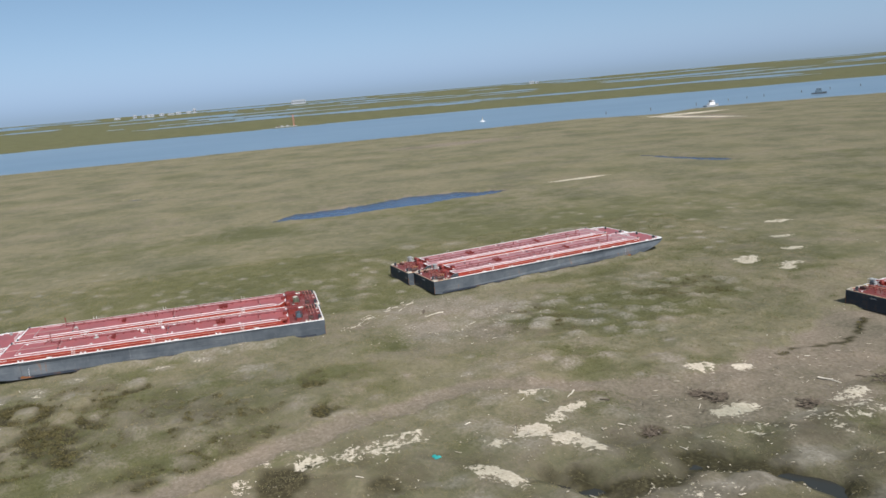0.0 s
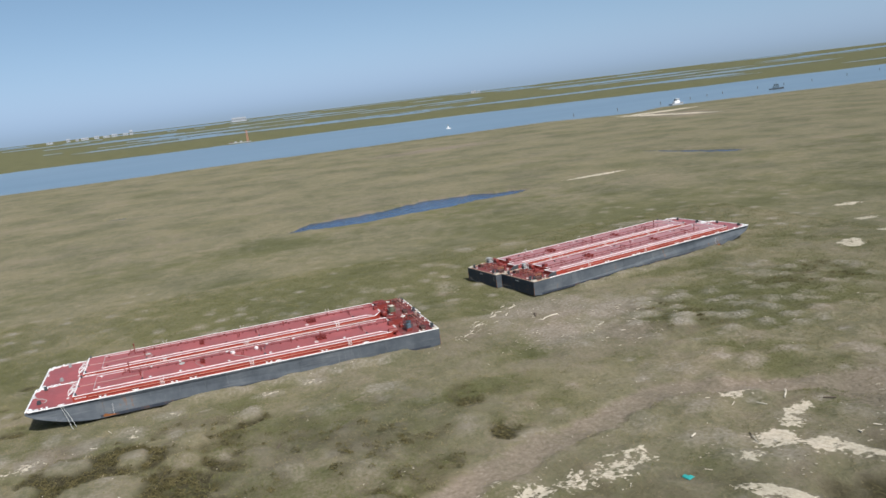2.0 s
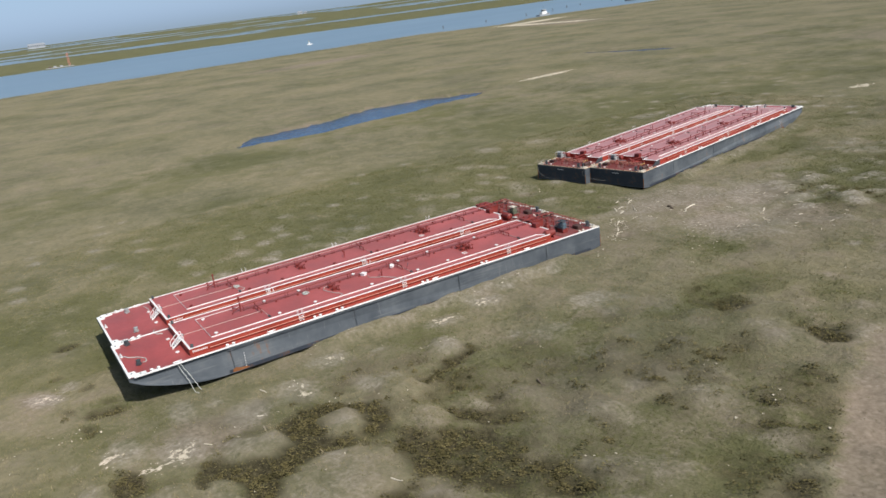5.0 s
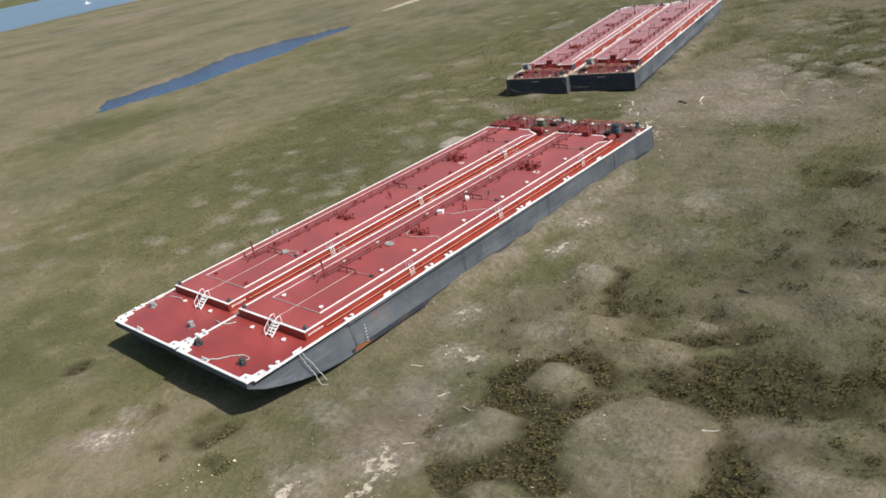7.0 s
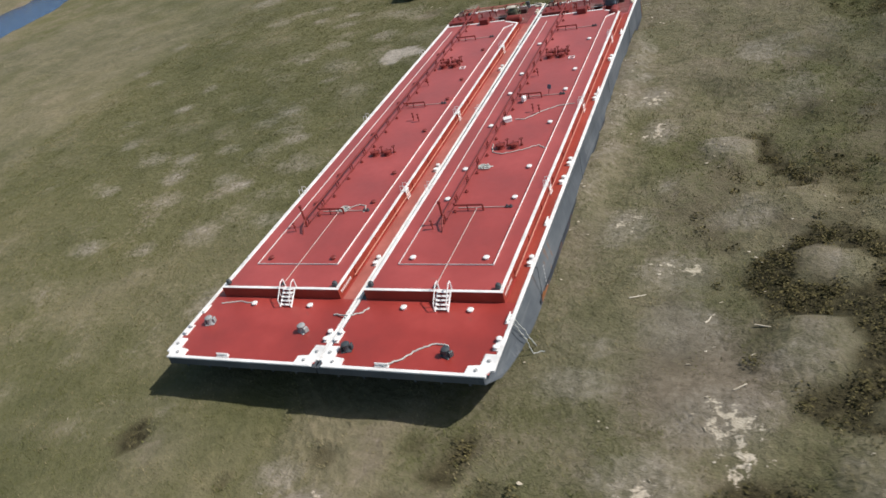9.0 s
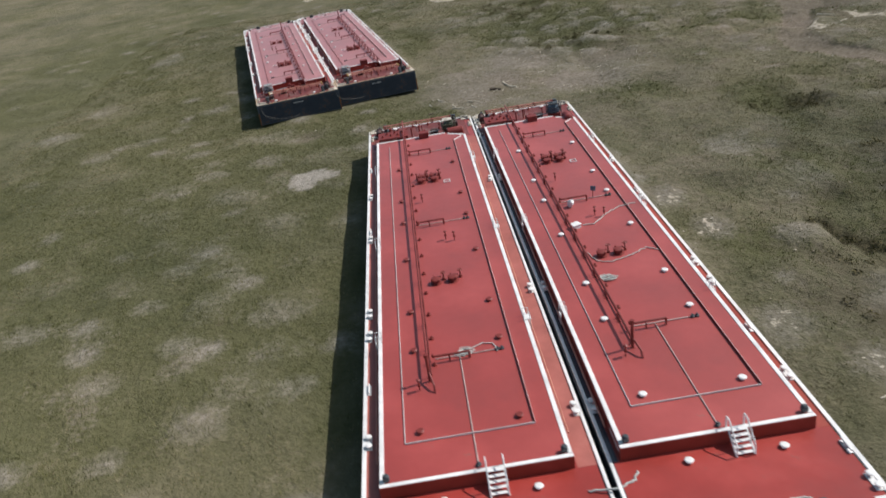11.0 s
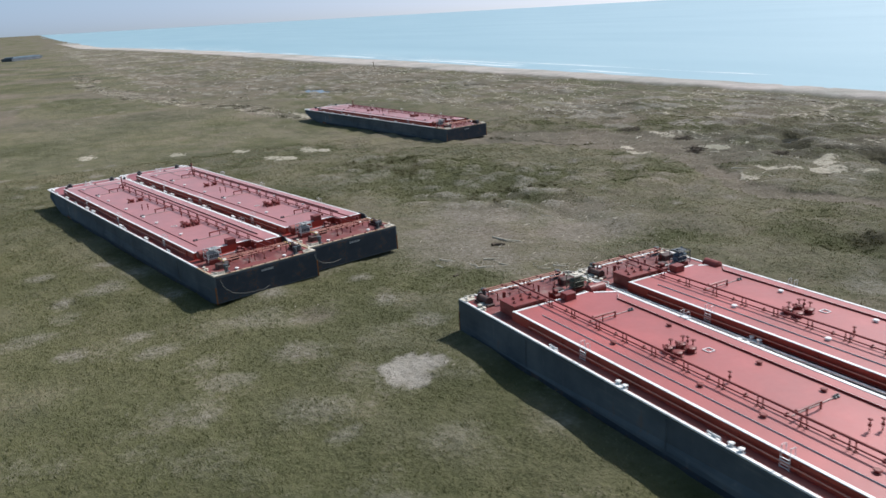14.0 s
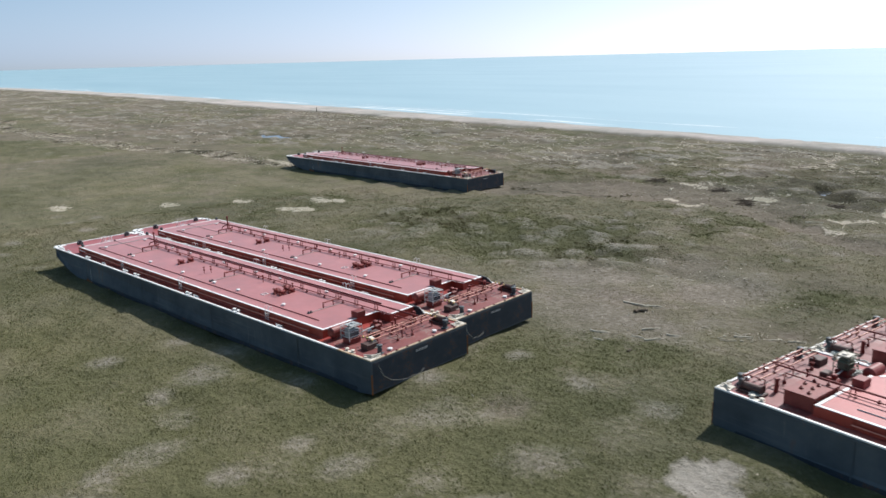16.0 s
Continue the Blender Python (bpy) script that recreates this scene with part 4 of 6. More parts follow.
def shared_meshes():
    s = {}
    bm = bmesh.new()
    lathe(bm, (0, 0, 0), [(0.13, 0), (0.13, 0.09), (0.19, 0.10), (0.21, 0.14), (0.16, 0.18)], 14)
    s["cap"] = mesh_of(bm, "hatch_cap")
    bm = bmesh.new()
    add_box(bm, (0, 0, 0.02), (0.3, 1.0, 0.04), 0.01)
    for y in (-0.32, 0.32):
        lathe(bm, (0, y, 0.05), [(0.10, 0), (0.10, 0.12), (0.17, 0.13), (0.17, 0.17), (0.12, 0.20)], 12)
    s["bitt"] = mesh_of(bm, "bitt")
    bm = bmesh.new()
    add_box(bm, (0, 0, 0.02), (0.24, 0.85, 0.04), 0.01)
    add_box(bm, (0, 0, 0.12), (0.12, 0.3, 0.12), 0.02)
    add_rod(bm, (0, -0.42, 0.17), (0, 0.42, 0.17), 0.05, 8)
    s["cleat"] = mesh_of(bm, "cleat")
    # a tank dome: a squat drum with a lid, dogs and a short valve
    bm = bmesh.new()
    lathe(bm, (0, 0, 0), [(0.37, 0), (0.37, 0.05), (0.28, 0.06), (0.28, 0.26), (0.35, 0.28), (0.35, 0.33), (0.25, 0.36), (0.1, 0.38)], 14)
    s["dome"] = mesh_of(bm, "dome")
    s["bolt"] = mesh_of(rods(((0, 0, 0.2), (0, 0, 0.42), 0.035), seg=6), "bolt")
    bm = bmesh.new()
    add_rod(bm, (0, 0, 0), (0, 0, 0.62), 0.035, 8)
    lathe(bm, (0, 0, 0.3), [(0.09, 0), (0.09, 0.13)], 10)
    lathe(bm, (0, 0, 0.6), [(0.07, 0), (0.12, 0.04), (0.12, 0.08), (0.05, 0.12)], 10)
    s["vent"] = mesh_of(bm, "vent")
    bm = bmesh.new()
    add_rod(bm, (0, 0, 0), (0, 0, 0.55), 0.04, 7)
    for k in range(8):
        a, b = k * math.pi / 4, (k + 1) * math.pi / 4
        add_rod(bm, (0.16 * math.cos(a), 0.16 * math.sin(a), 0.55), (0.16 * math.cos(b), 0.16 * math.sin(b), 0.55), 0.022, 5)
    for k in range(2):
        a = k * math.pi / 2
        add_rod(bm, (-0.16 * math.cos(a), -0.16 * math.sin(a), 0.55), (0.16 * math.cos(a), 0.16 * math.sin(a), 0.55), 0.018, 5)
    lathe(bm, (0, 0, 0), [(0.12, 0), (0.12, 0.16), (0.07, 0.22)], 8)
    s["handwheel"] = mesh_of(bm, "handwheel")
    # bow fitting: a dark capstan head on a plate
    bm = bmesh.new()
    add_box(bm, (0, 0, 0.03), (0.62, 0.5, 0.06), 0.02)
    lathe(bm, (0, 0, 0.05), [(0.25, 0), (0.21, 0.12), (0.21, 0.34), (0.25, 0.38), (0.25, 0.45), (0.12, 0.50)], 12)
    add_box(bm, (0.3, 0.05, 0.22), (0.14, 0.3, 0.36), 0.03)
    add_box(bm, (-0.28, -0.04, 0.18), (0.1, 0.26, 0.28), 0.03)
    s["capstan"] = mesh_of(bm, "capstan")
    # ladder over the trunk's side, with two hand hoops and a little landing
    H = TOP - DEPTH
    bm = bmesh.new()
    add_path(bm, [(0.16, 0, 0), (0.12, 0, H), (0.10, 0, H + 0.5), (-0.22, 0, H + 0.5), (-0.25, 0, H)], 0.02, 6)
    s["ladder_rail"] = mesh_of(bm, "rail")
    bm = bmesh.new()
    add_box(bm, (0, 0, 0), (0.06, 0.48, 0.03), 0.005)
    s["rung"] = mesh_of(bm, "rung")
    bm = bmesh.new()
    add_box(bm, (-0.02, 0, H + 0.045), (0.42, 0.6, 0.035), 0.01)
    s["landing"] = mesh_of(bm, "landing")
    # inclined stair at the trunk's front
    bm = bmesh.new()
    add_path(bm, [(0, -0.95, 0.02), (0, 0.0, H + 0.02)], 0.05, 6)
    add_path(bm, [(0, -0.95, 0.06), (0, -0.93, 0.55), (0, -0.05, H + 0.62), (0, 0.25, H + 0.62), (0, 0.27, H)], 0.035, 6)
    add_rod(bm, (0, -0.5, 0.42), (0, -0.5, 1.0), 0.025, 6)
    s["stair_rail"] = mesh_of(bm, "rail")
    bm = bmesh.new()
    add_box(bm, (0, 0, 0), (0.72, 0.2, 0.035), 0.006)
    s["tread"] = mesh_of(bm, "tread")
    bm = bmesh.new()
    add_rod(bm, (0, 0, 0), (0, 0, 0.60), 0.035, 7)
    add_box(bm, (0, 0, 0.02), (0.2, 0.2, 0.04), 0.01)
    add_rod(bm, (-0.1, 0, 0.3), (0.1, 0, 0.3), 0.022, 6)
    s["post"] = mesh_of(bm, "post")
    bm = bmesh.new()
    add_path(bm, [(0, 0, 0.6), (0, 0, 0.44), (2.0, 0, 0.44), (2.0, 0, 0.0)], 0.065, 8)
    add_rod(bm, (0.9, 0, 0.0), (0.9, 0, 0.44), 0.045, 7)
    s["branch_pipe"] = mesh_of(bm, "branch_pipe")
    bm = bmesh.new()
    lathe(bm, (0, 0, 0), [(0.13, 0), (0.13, 0.10), (0.06, 0.12), (0.06, 0.2)], 8)
    s["stud"] = mesh_of(bm, "stud")
    bm = bmesh.new()
    add_box(bm, (0, 0, 0.13), (0.30, 0.26, 0.26), 0.04)
    lathe(bm, (0, 0, 0.24), [(0.13, 0), (0.15, 0.05), (0.10, 0.1)], 10)
    s["dark_bollard"] = mesh_of(bm, "bollard")
    bm = bmesh.new()
    add_box(bm, (0, 0, 0.03), (0.6, 0.5, 0.06), 0.01)
    lathe(bm, (0, 0, 0.05), [(0.2, 0), (0.17, 0.1), (0.17, 0.5), (0.24, 0.56), (0.24, 0.66), (0.1, 0.7)], 12)
    add_box(bm, (0.16, 0.1, 0.42), (0.16, 0.34, 0.4), 0.04)
    s["stern_bollard"] = mesh_of(bm, "stern_bollard")
    bm = bmesh.new()
    lathe(bm, (0, 0, 0), [(0.09, 0), (0.11, 0.06), (0.06, 0.1)], 8)
    s["edge_stud"] = mesh_of(bm, "edge_stud")
    return s


SH = shared_meshes()


def put(name, key, mat, parent, x, y, z, rz=0.0, label=""):
    me = SH[key]
    return place(name, me, mat, parent, label, pose(x, y, z, 0, 0, rz)) if not me.materials else swap(name, me, mat, parent, x, y, z, rz, label)


def swap(name, me, mat, parent, x, y, z, rz, label):
    """The same shape in its own paint."""
    key = me.name.split(".")[0] + "|" + mat.name
    if me.materials[0] is not mat:
        if key not in SWAPPED:
            SWAPPED[key] = me.copy()
            SWAPPED[key].materials[0] = mat
        me = SWAPPED[key]
    return place(name, me, mat, parent, label, pose(x, y, z, 0, 0, rz))


SWAPPED = {}


def mooring_drum(parent, x, y, z):
    """A low covered rope drum lying along the deck edge."""
    bm = bmesh.new()
    add_box(bm, (x, y, z + 0.08), (0.75, 1.8, 0.16), 0.03)
    add_rod(bm, (x, y - 0.62, z + 0.36), (x, y + 0.62, z + 0.36), 0.25, 14)
    for dy in (-0.66, 0.66):
        add_rod(bm, (x, y + dy - 0.04, z + 0.36), (x, y + dy + 0.04, z + 0.36), 0.33, 14)
    drum = part("mooring_drum", bm, BROWN, parent, "low dark brown mooring drum")
    bm = bmesh.new()
    add_box(bm, (x + 0.1, y + 0.85, z + 0.42), (0.34, 0.3, 0.5), 0.05)
    add_rod(bm, (x + 0.1, y + 0.85, z + 0.6), (x + 0.1, y + 0.95, z + 0.86), 0.035, 6)
    part("brake", bm, DARK, drum, "dark brake housing")
    return drum


def pump_engine(parent, x, y, z, coat, rail_coat, hood_coat):
    """A diesel pump engine on a pedestal, with guard rails and a hood."""
    bm = bmesh.new()
    add_box(bm, (x, y, z + 0.22), (1.15, 0.85, 0.44), 0.03)
    part("pedestal", bm, RED_FIT, parent, "red engine pedestal")
    bm = bmesh.new()
    add_box(bm, (x, y, z + 0.80), (0.92, 0.66, 0.72), 0.05)
    add_box(bm, (x + 0.1, y, z + 1.22), (0.6, 0.4, 0.16), 0.04)
    add_box(bm, (x - 0.54, y, z + 0.78), (0.16, 0.5, 0.5), 0.04)
    add_rod(bm, (x + 0.38, y + 0.2, z + 1.1), (x + 0.38, y + 0.2, z + 1.62), 0.05, 8)
    for k in range(4):
        add_rod(bm, (x - 0.3 + 0.2 * k, y - 0.36, z + 0.6), (x - 0.3 + 0.2 * k, y - 0.36, z + 1.05), 0.05, 7)
    engine = part("engine", bm, coat, parent, "diesel pump engine")
    bm = bmesh.new()
    for sx in (-0.66, 0.66):
        for sy in (-0.5, 0.5):
            add_rod(bm, (x + sx, y + sy, z + 0.3), (x + sx, y + sy, z + 1.42), 0.035, 6)
    for h in (0.62, 1.02, 1.42):
        for sy in (-0.5, 0.5):
            add_rod(bm, (x - 0.66, y + sy, z + h), (x + 0.66, y + sy, z + h), 0.03, 6)
        for sx in (-0.66, 0.66):
            add_rod(bm, (x + sx, y - 0.5, z + h), (x + sx, y + 0.5, z + h), 0.03, 6)
    part("guard_frame", bm, rail_coat, engine, "guard rails round the engine")
    bm = bmesh.new()
    add_box(bm, (x - 0.08, y, z + 1.45), (0.95, 0.78, 0.07), 0.02)
    add_box(bm, (x - 0.2, y, z + 1.52), (0.36, 0.3, 0.1), 0.03)
    part("hood", bm, hood_coat, engine, "flat engine hood")
    bm = bmesh.new()
    for k in range(5):
        add_box(bm, (x - 0.36 + 0.18 * k, y + 0.35, z + 0.8), (0.1, 0.04, 0.5), 0.01)
    part("grille", bm, DARK, engine)


def stern_gear(b, side, engine, stepped):
    """Pumps, engine, manifold and mooring gear on the stern deck."""
    d = DEPTH + 0.02
    part("stern_deck", boxes(((0, 56.3, DEPTH + 0.012), (2 * TRUNK_X + 0.9, 5.7, 0.018))), MAROON, b, "dusty maroon stern deck")
    if not stepped:
        box = part("pump_box", boxes(((-2.66, 54.4, d + 0.46), (2.9, 1.9, 0.92), 0.03), ((-2.66, 54.4, d + 0.94), (3.0, 2.0, 0.05), 0.01)), RED_FIT, b, "big red pump box with studs")
        for x, y in ((-3.7, 54.0), (-3.3, 54.7), (-2.9, 54.2), (-2.5, 54.9), (-2.2, 54.2), (-1.8, 54.7), (-1.6, 53.9)):
            put("stud", "stud", RED_FIT, box, x, y, d + 0.96)
    part("valve_box", boxes(((0.35, 52.35 if stepped else 52.85, TOP + 0.28), (0.95, 0.75, 0.56), 0.03)), RED_FIT, b, "small red valve box")
    along_y = not stepped and engine[0] is BLUEGREY
    tx, ty, tz = (3.75, 52.3, d + 0.68) if along_y else (3.5, 53.5, d + 0.62)
    bm = bmesh.new()
    u = Vector((0, 0.68, 0)) if along_y else Vector((0.72, 0, 0))
    c = Vector((tx, ty, tz))
    for p, q, r, r2 in ((c - u, c + u, 0.42, 0.42), (c + u, c + u * 1.16, 0.42, 0.24), (c - u * 1.16, c - u, 0.24, 0.42)):
        add_rod(bm, p, q, r, 18, r2)
    tank = part("fuel_tank", bm, RED_FIT, b, "red horizontal fuel tank")
    for k in (-0.6, 0.6):
        part("saddle", boxes((tuple(c + u * k - Vector((0, 0, tz - d - 0.15))), (0.6 if along_y else 0.1, 0.1 if along_y else 0.6, 0.34))), RED_FIT, tank)
    pump_engine(b, 3.45 if stepped else 3.0, 55.1, d, *engine)
    mooring_drum(b, -4.15, 57.4, d)
    rows = ((56.4, 0.7), (56.85, 0.72), (57.4, 0.68)) if stepped else ((57.3, 0.78), (57.85, 0.8), (58.4, 0.72))
    for y, h in rows:
        pipe = part("manifold_pipe", rods(((-3.7, y, d + h), (3.5, y, d + h), 0.05), seg=10), PINKPIPE, b, "athwart manifold pipe")
        for x in (-3.6, -1.9, -0.2, 1.5, 3.4):
            part("flange", rods(((x - 0.05, y, d + h), (x + 0.05, y, d + h), 0.10), seg=10), YELLOW if stepped and abs(x) > 3 else RED_FIT, pipe)
    y0, y1 = rows[0][0] - 0.1, rows[-1][0] + 0.1
    for x in (-3.1, 0.3, 2.9):
        part("pipe_rack", boxes(((x, y0, d + 0.32), (0.07, 0.07, 0.64)), ((x, y1, d + 0.32), (0.07, 0.07, 0.64)), ((x, (y0 + y1) / 2, d + 0.63), (0.06, y1 - y0, 0.05))), RED_FIT, b)
    for x, y in ((-2.2, y0 - 0.35), (-1.3, y0 - 0.3), (1.0, y1 + 0.25), (2.1, y0 - 0.3), (-0.6, y1 + 0.25)):
        put("valve_wheel", "handwheel", RED_FIT, b, x, y, d)
    part("standpipe", rods(((-2.95, 56.5 if not stepped else 55.6, d), (-2.95, 56.5 if not stepped else 55.6, d + 0.95), 0.14)), RED_FIT, b)
    for x, y in ((-0.8, 55.6), (0.0, 56.1)):
        part("standpipe", rods(((x, y, d), (x, y, d + 0.9), 0.07), ((x, y, d + 0.86), (x, y, d + 0.96), 0.12)), RED_FIT, b)
    part("pump", boxes(((0.5, 54.6, d + 0.3), (0.7, 0.7, 0.6), 0.1), ((0.5, 54.6, d + 0.72), (0.36, 0.36, 0.34), 0.06), ((0.15, 54.75, d + 0.5), (0.3, 0.3, 0.5), 0.05)), RED_FIT, b, "red cargo pump")
    part("drive_shaft", rods(((0.9, 54.8, d + 0.5), (2.4, 55.0, d + 0.5), 0.06)), GREY, b)
    part("gearbox", boxes(((1.5, 55.6, d + 0.25), (0.8, 0.6, 0.5), 0.08)), BROWN, b)
    # low chest with a bent plate leaning on it
    part("chest", boxes(((3.5, 57.2, d + 0.24), (1.1, 0.8, 0.48), 0.04)), BROWN, b, "low dark chest")
    if stepped:
        part("bent_plate", prism_x([(57.5, d + 0.05), (57.62, d + 0.05), (57.36, d + 0.62), (56.9, d + 0.80), (56.88, d + 0.74), (57.3, d + 0.55)], 2.95, 3.3), WORNWHITE, b, "pale bent plate")
    for x, y in ((1.0, 54.4), (2.75, 58.7), (-2.25, 58.6), (-3.4, 55.2)) if stepped else ((2.4, 58.8), (-0.2, 58.8), (-2.5, 58.8)):
        put("hatch_cap", "cap", WHITE, b, x, y, d)
    for x in (3.75, -3.45):
        put("bollard", "stern_bollard", DARK, b, x, 58.65, d, 20)
    for k in range(7):
        put("stud", "edge_stud", stern_studs(stepped), b, -3.9 + 1.3 * k + 0.2 * math.sin(5 * k), LEN - 0.13, DEPTH + 0.08)
    for s in (-1, 1):
        put("bitt", "bitt", WORNWHITE, b, s * (side[s] - 0.4), 56.6, d)
        put("cleat", "cleat", WORNWHITE, b, s * (side[s] - 0.45), 58.75, DEPTH + 0.1, 35 * s)
        put("cleat", "cleat", WORNWHITE, b, s * (side[s] - 0.8), 59.05, DEPTH + 0.1, 80)


def stern_studs(stepped):
    return RED_FIT if stepped else WHITE


def barge(name, label, cap_paint, half_left=HALF, half_right=HALF, stern_paint=None, top_paint=None, side_paint=None, engine=None, stepped=False):
    b = new(name)
    top_paint, side_paint = top_paint or RED, side_paint or ORANGE
    side = {-1: half_left, 1: half_right}
    stern_paint = stern_paint or WHITE
    tagged(b, label, "barge", "stranded tank barges")
    # hull and decks
    hull = part("hull", hull_mesh(half_left, half_right), HULL, b, "weathered blue-grey steel hull with rust streaks")
    bm = bmesh.new()
    add_box(bm, ((half_right - half_left) / 2, LEN / 2, DEPTH + 0.006), (half_left + half_right - 0.5, LEN - 0.5, 0.016))
    part("deck", bm, DECK, b, "red painted deck plating")
    for s in (-1, 1):
        part("gunwale", strip_along((s * (side[s] - 0.11), 0.5), (s * (side[s] - 0.11), 55.5), 0.21 if side[s] == HALF else 0.16, DEPTH - 0.02, DEPTH + 0.09), WHITE, b, "white painted deck edge")
        part("gunwale", strip_along((s * (side[s] - 0.11), 55.5), (s * (side[s] - 0.11), LEN - 0.05), 0.21 if side[s] == HALF else 0.16, DEPTH - 0.02, DEPTH + 0.09), stern_paint, b, "worn deck edge by the stern")
        part("rubbing_strip", strip_along((s * (side[s] + 0.02), 9.5), (s * (side[s] + 0.02), LEN - 0.2), 0.05, DEPTH - 0.16, DEPTH - 0.06), HULL, b)
        # added dark strip: shade under the hull as colour, edge below in the same
        part("foot_shade_strip", strip_along((s * (side[s] + 0.001), 9.2), (s * (side[s] + 0.001), LEN - 1.7), 0.02, 0.07, 0.42), HULLSHADE, b, "dark strip standing in for the shade under the hull")
        part("bilge_edge", strip_along((s * (side[s] - 0.02), 10.5), (s * (side[s] - 0.02), LEN - 2.0), 0.06, 0.0, 0.07), HULLSHADE, b, "dark bilge edge")
    part("bow_edge", strip_along((-half_left + 0.35, 0.12), (half_right - 0.35, 0.12), 0.22, DEPTH - 0.02, DEPTH + 0.09), WHITE, b, "white painted bow edge")
    part("stern_edge", strip_along((-half_left + 0.2, LEN - 0.11), (half_right - 0.2, LEN - 0.11), 0.18, DEPTH - 0.02, DEPTH + 0.09), stern_paint, b, "worn stern edge")
    for s in (-1, 1):
        part("corner_plate", prism([(s * (side[s] - 0.05), 0.75), (s * (side[s] - 0.5), 0.06), (s * (side[s] - 1.55), 0.06), (s * (side[s] - 1.5), 0.75), (s * (side[s] - 0.85), 0.85), (s * (side[s] - 0.8), 1.7), (s * (side[s] - 0.05), 1.7)], DEPTH + 0.01, DEPTH + 0.10), WHITE, b, "white bow corner plate")
        part("stern_plate", boxes(((s * (side[s] - 0.55), LEN - 0.5, DEPTH + 0.06), (1.0, 0.8, 0.09), 0.01)), WORNWHITE, b, "worn cream stern corner plate")
    # painted marks: short bars along the trunk's front corner, draught dashes on the hull, a faint panel on the transom
    for k in range(9):
        for s in (-1, 1):
            part("mark", boxes(((s * (TRUNK_X + 0.006), TRUNK_A + 0.35 + 0.17 * k, DEPTH + 0.38), (0.012, 0.09, 0.16 if k % 3 else 0.2))), WHITE, b, "small white painted mark")
    for k in range(6):
        for s in (-1, 1):
            part("draught_mark", boxes(((s * (side[s] + 0.006), 10.95, 1.75 - 0.28 * k), (0.012, 0.09, 0.08))), WHITE, b, "white draught mark")
    for k in range(8):
        part("mark", boxes(((-0.5 + 0.16 * k, LEN + 0.02, DEPTH - 0.5), (0.09, 0.012, 0.2 if k % 2 else 0.15))), PALEGREY, b, "faded painted mark")
    # hull seams
    for y in (9.8, 23.6, 37.2, 50.4):
        for s in (-1, 1):
            part("seam", boxes(((s * (side[s] + 0.004), y, DEPTH / 2 + 0.05), (0.025, 0.07, DEPTH - 0.3))), HULL, b)
    for s in (-1, 1):
        part("stern_post", boxes(((s * (side[s] - 0.02), LEN + 0.004, 1.0), (0.13, 0.05, 1.6), 0.01)), RUST, b, "rusty stern corner")
    # the stern face's shade is in this plate's dark colour
    part("transom", boxes((((half_right - half_left) / 2, LEN + 0.006, DEPTH / 2 + 0.1), (half_left + half_right - 0.3, 0.02, DEPTH - 0.5), 0.005)), HULLSHADE, b, "rust-mottled transom plate with its shade put into the dark colour")
    for x in (-3.9, -2.3, -0.8, 0.8, 2.3, 3.9):
        part("rake_frame", prism([(x - 0.06, 0.25), (x + 0.06, 0.25), (x + 0.06, 1.3), (x - 0.06, 1.3)], DEPTH - 0.85, DEPTH - 0.42), HULL, b)
    for s in (-1, 1):
        part("rust_patch", prism_x([(9.5, 0.10), (10.2, 0.06), (11.3, 0.10), (11.0, 0.30), (10.4, 0.34), (9.9, 0.55), (9.6, 0.42)], s * (side[s] + 0.012), s * (side[s] + 0.018)), RUST, hull, "orange rust patch low on the hull")
    # trunk
    trunk = part("trunk", prism(trunk_outline(stepped), DEPTH, TOP - 0.004), WALLRED, b, "raised cargo trunk with red oxide sides")
    inner = [(x - math.copysign(0.02, x), y - math.copysign(0.02, y - 30)) for x, y in trunk_outline(stepped)]
    part("trunk_top", prism(inner, TOP - 0.03, TOP + 0.004), top_paint, trunk, "dusty red trunk top")
    for s in (-1, 1):
        # left deck beside the twin is coloured dark for the trunk's shade
        part("side_deck", boxes(((s * (side[s] + TRUNK_X) / 2, 29.5, DEPTH + 0.013), (side[s] - TRUNK_X - 0.24, 47.0, 0.012))), SHADEDECK if s < 0 and half_left < HALF else side_paint, b, "narrow side deck along the trunk")
    inset = 0.13
    edges = [((-TRUNK_X, TRUNK_A + inset), (TRUNK_X, TRUNK_A + inset)), ((TRUNK_X - inset, TRUNK_A + 0.27), (TRUNK_X - inset, 51.9)),
             ((TRUNK_X - 0.25, 51.9), (2.7, TRUNK_B - 0.5)), ((2.45, TRUNK_B - inset), (-TRUNK_X, TRUNK_B - inset)), ((-TRUNK_X + inset, TRUNK_B - 0.27), (-TRUNK_X + inset, TRUNK_A + 0.27))]
    if stepped:
        edges[1:] = [((TRUNK_X - inset, TRUNK_A + 0.27), (TRUNK_X - inset, 52.69)), ((TRUNK_X - 0.27, 52.57), (-1.6, 52.57)), ((-1.73, 52.57), (-1.73, 54.09)),
                     ((-1.87, 53.97), (-TRUNK_X, 53.97)), ((-TRUNK_X + inset, 53.83), (-TRUNK_X + inset, TRUNK_A + 0.27))]
        part("slanted_guard", prism_x([(53.4, DEPTH), (55.6, DEPTH), (54.6, TOP), (53.4, TOP + 0.1)], -TRUNK_X - 0.22, -TRUNK_X - 0.14), DARK, trunk, "dark slanted guard plate")
    for a, c in edges:
        part("trunk_edge", strip_along(a, c, 0.22, TOP - 0.05, TOP + 0.035), WHITE, trunk, "white painted trunk edge")
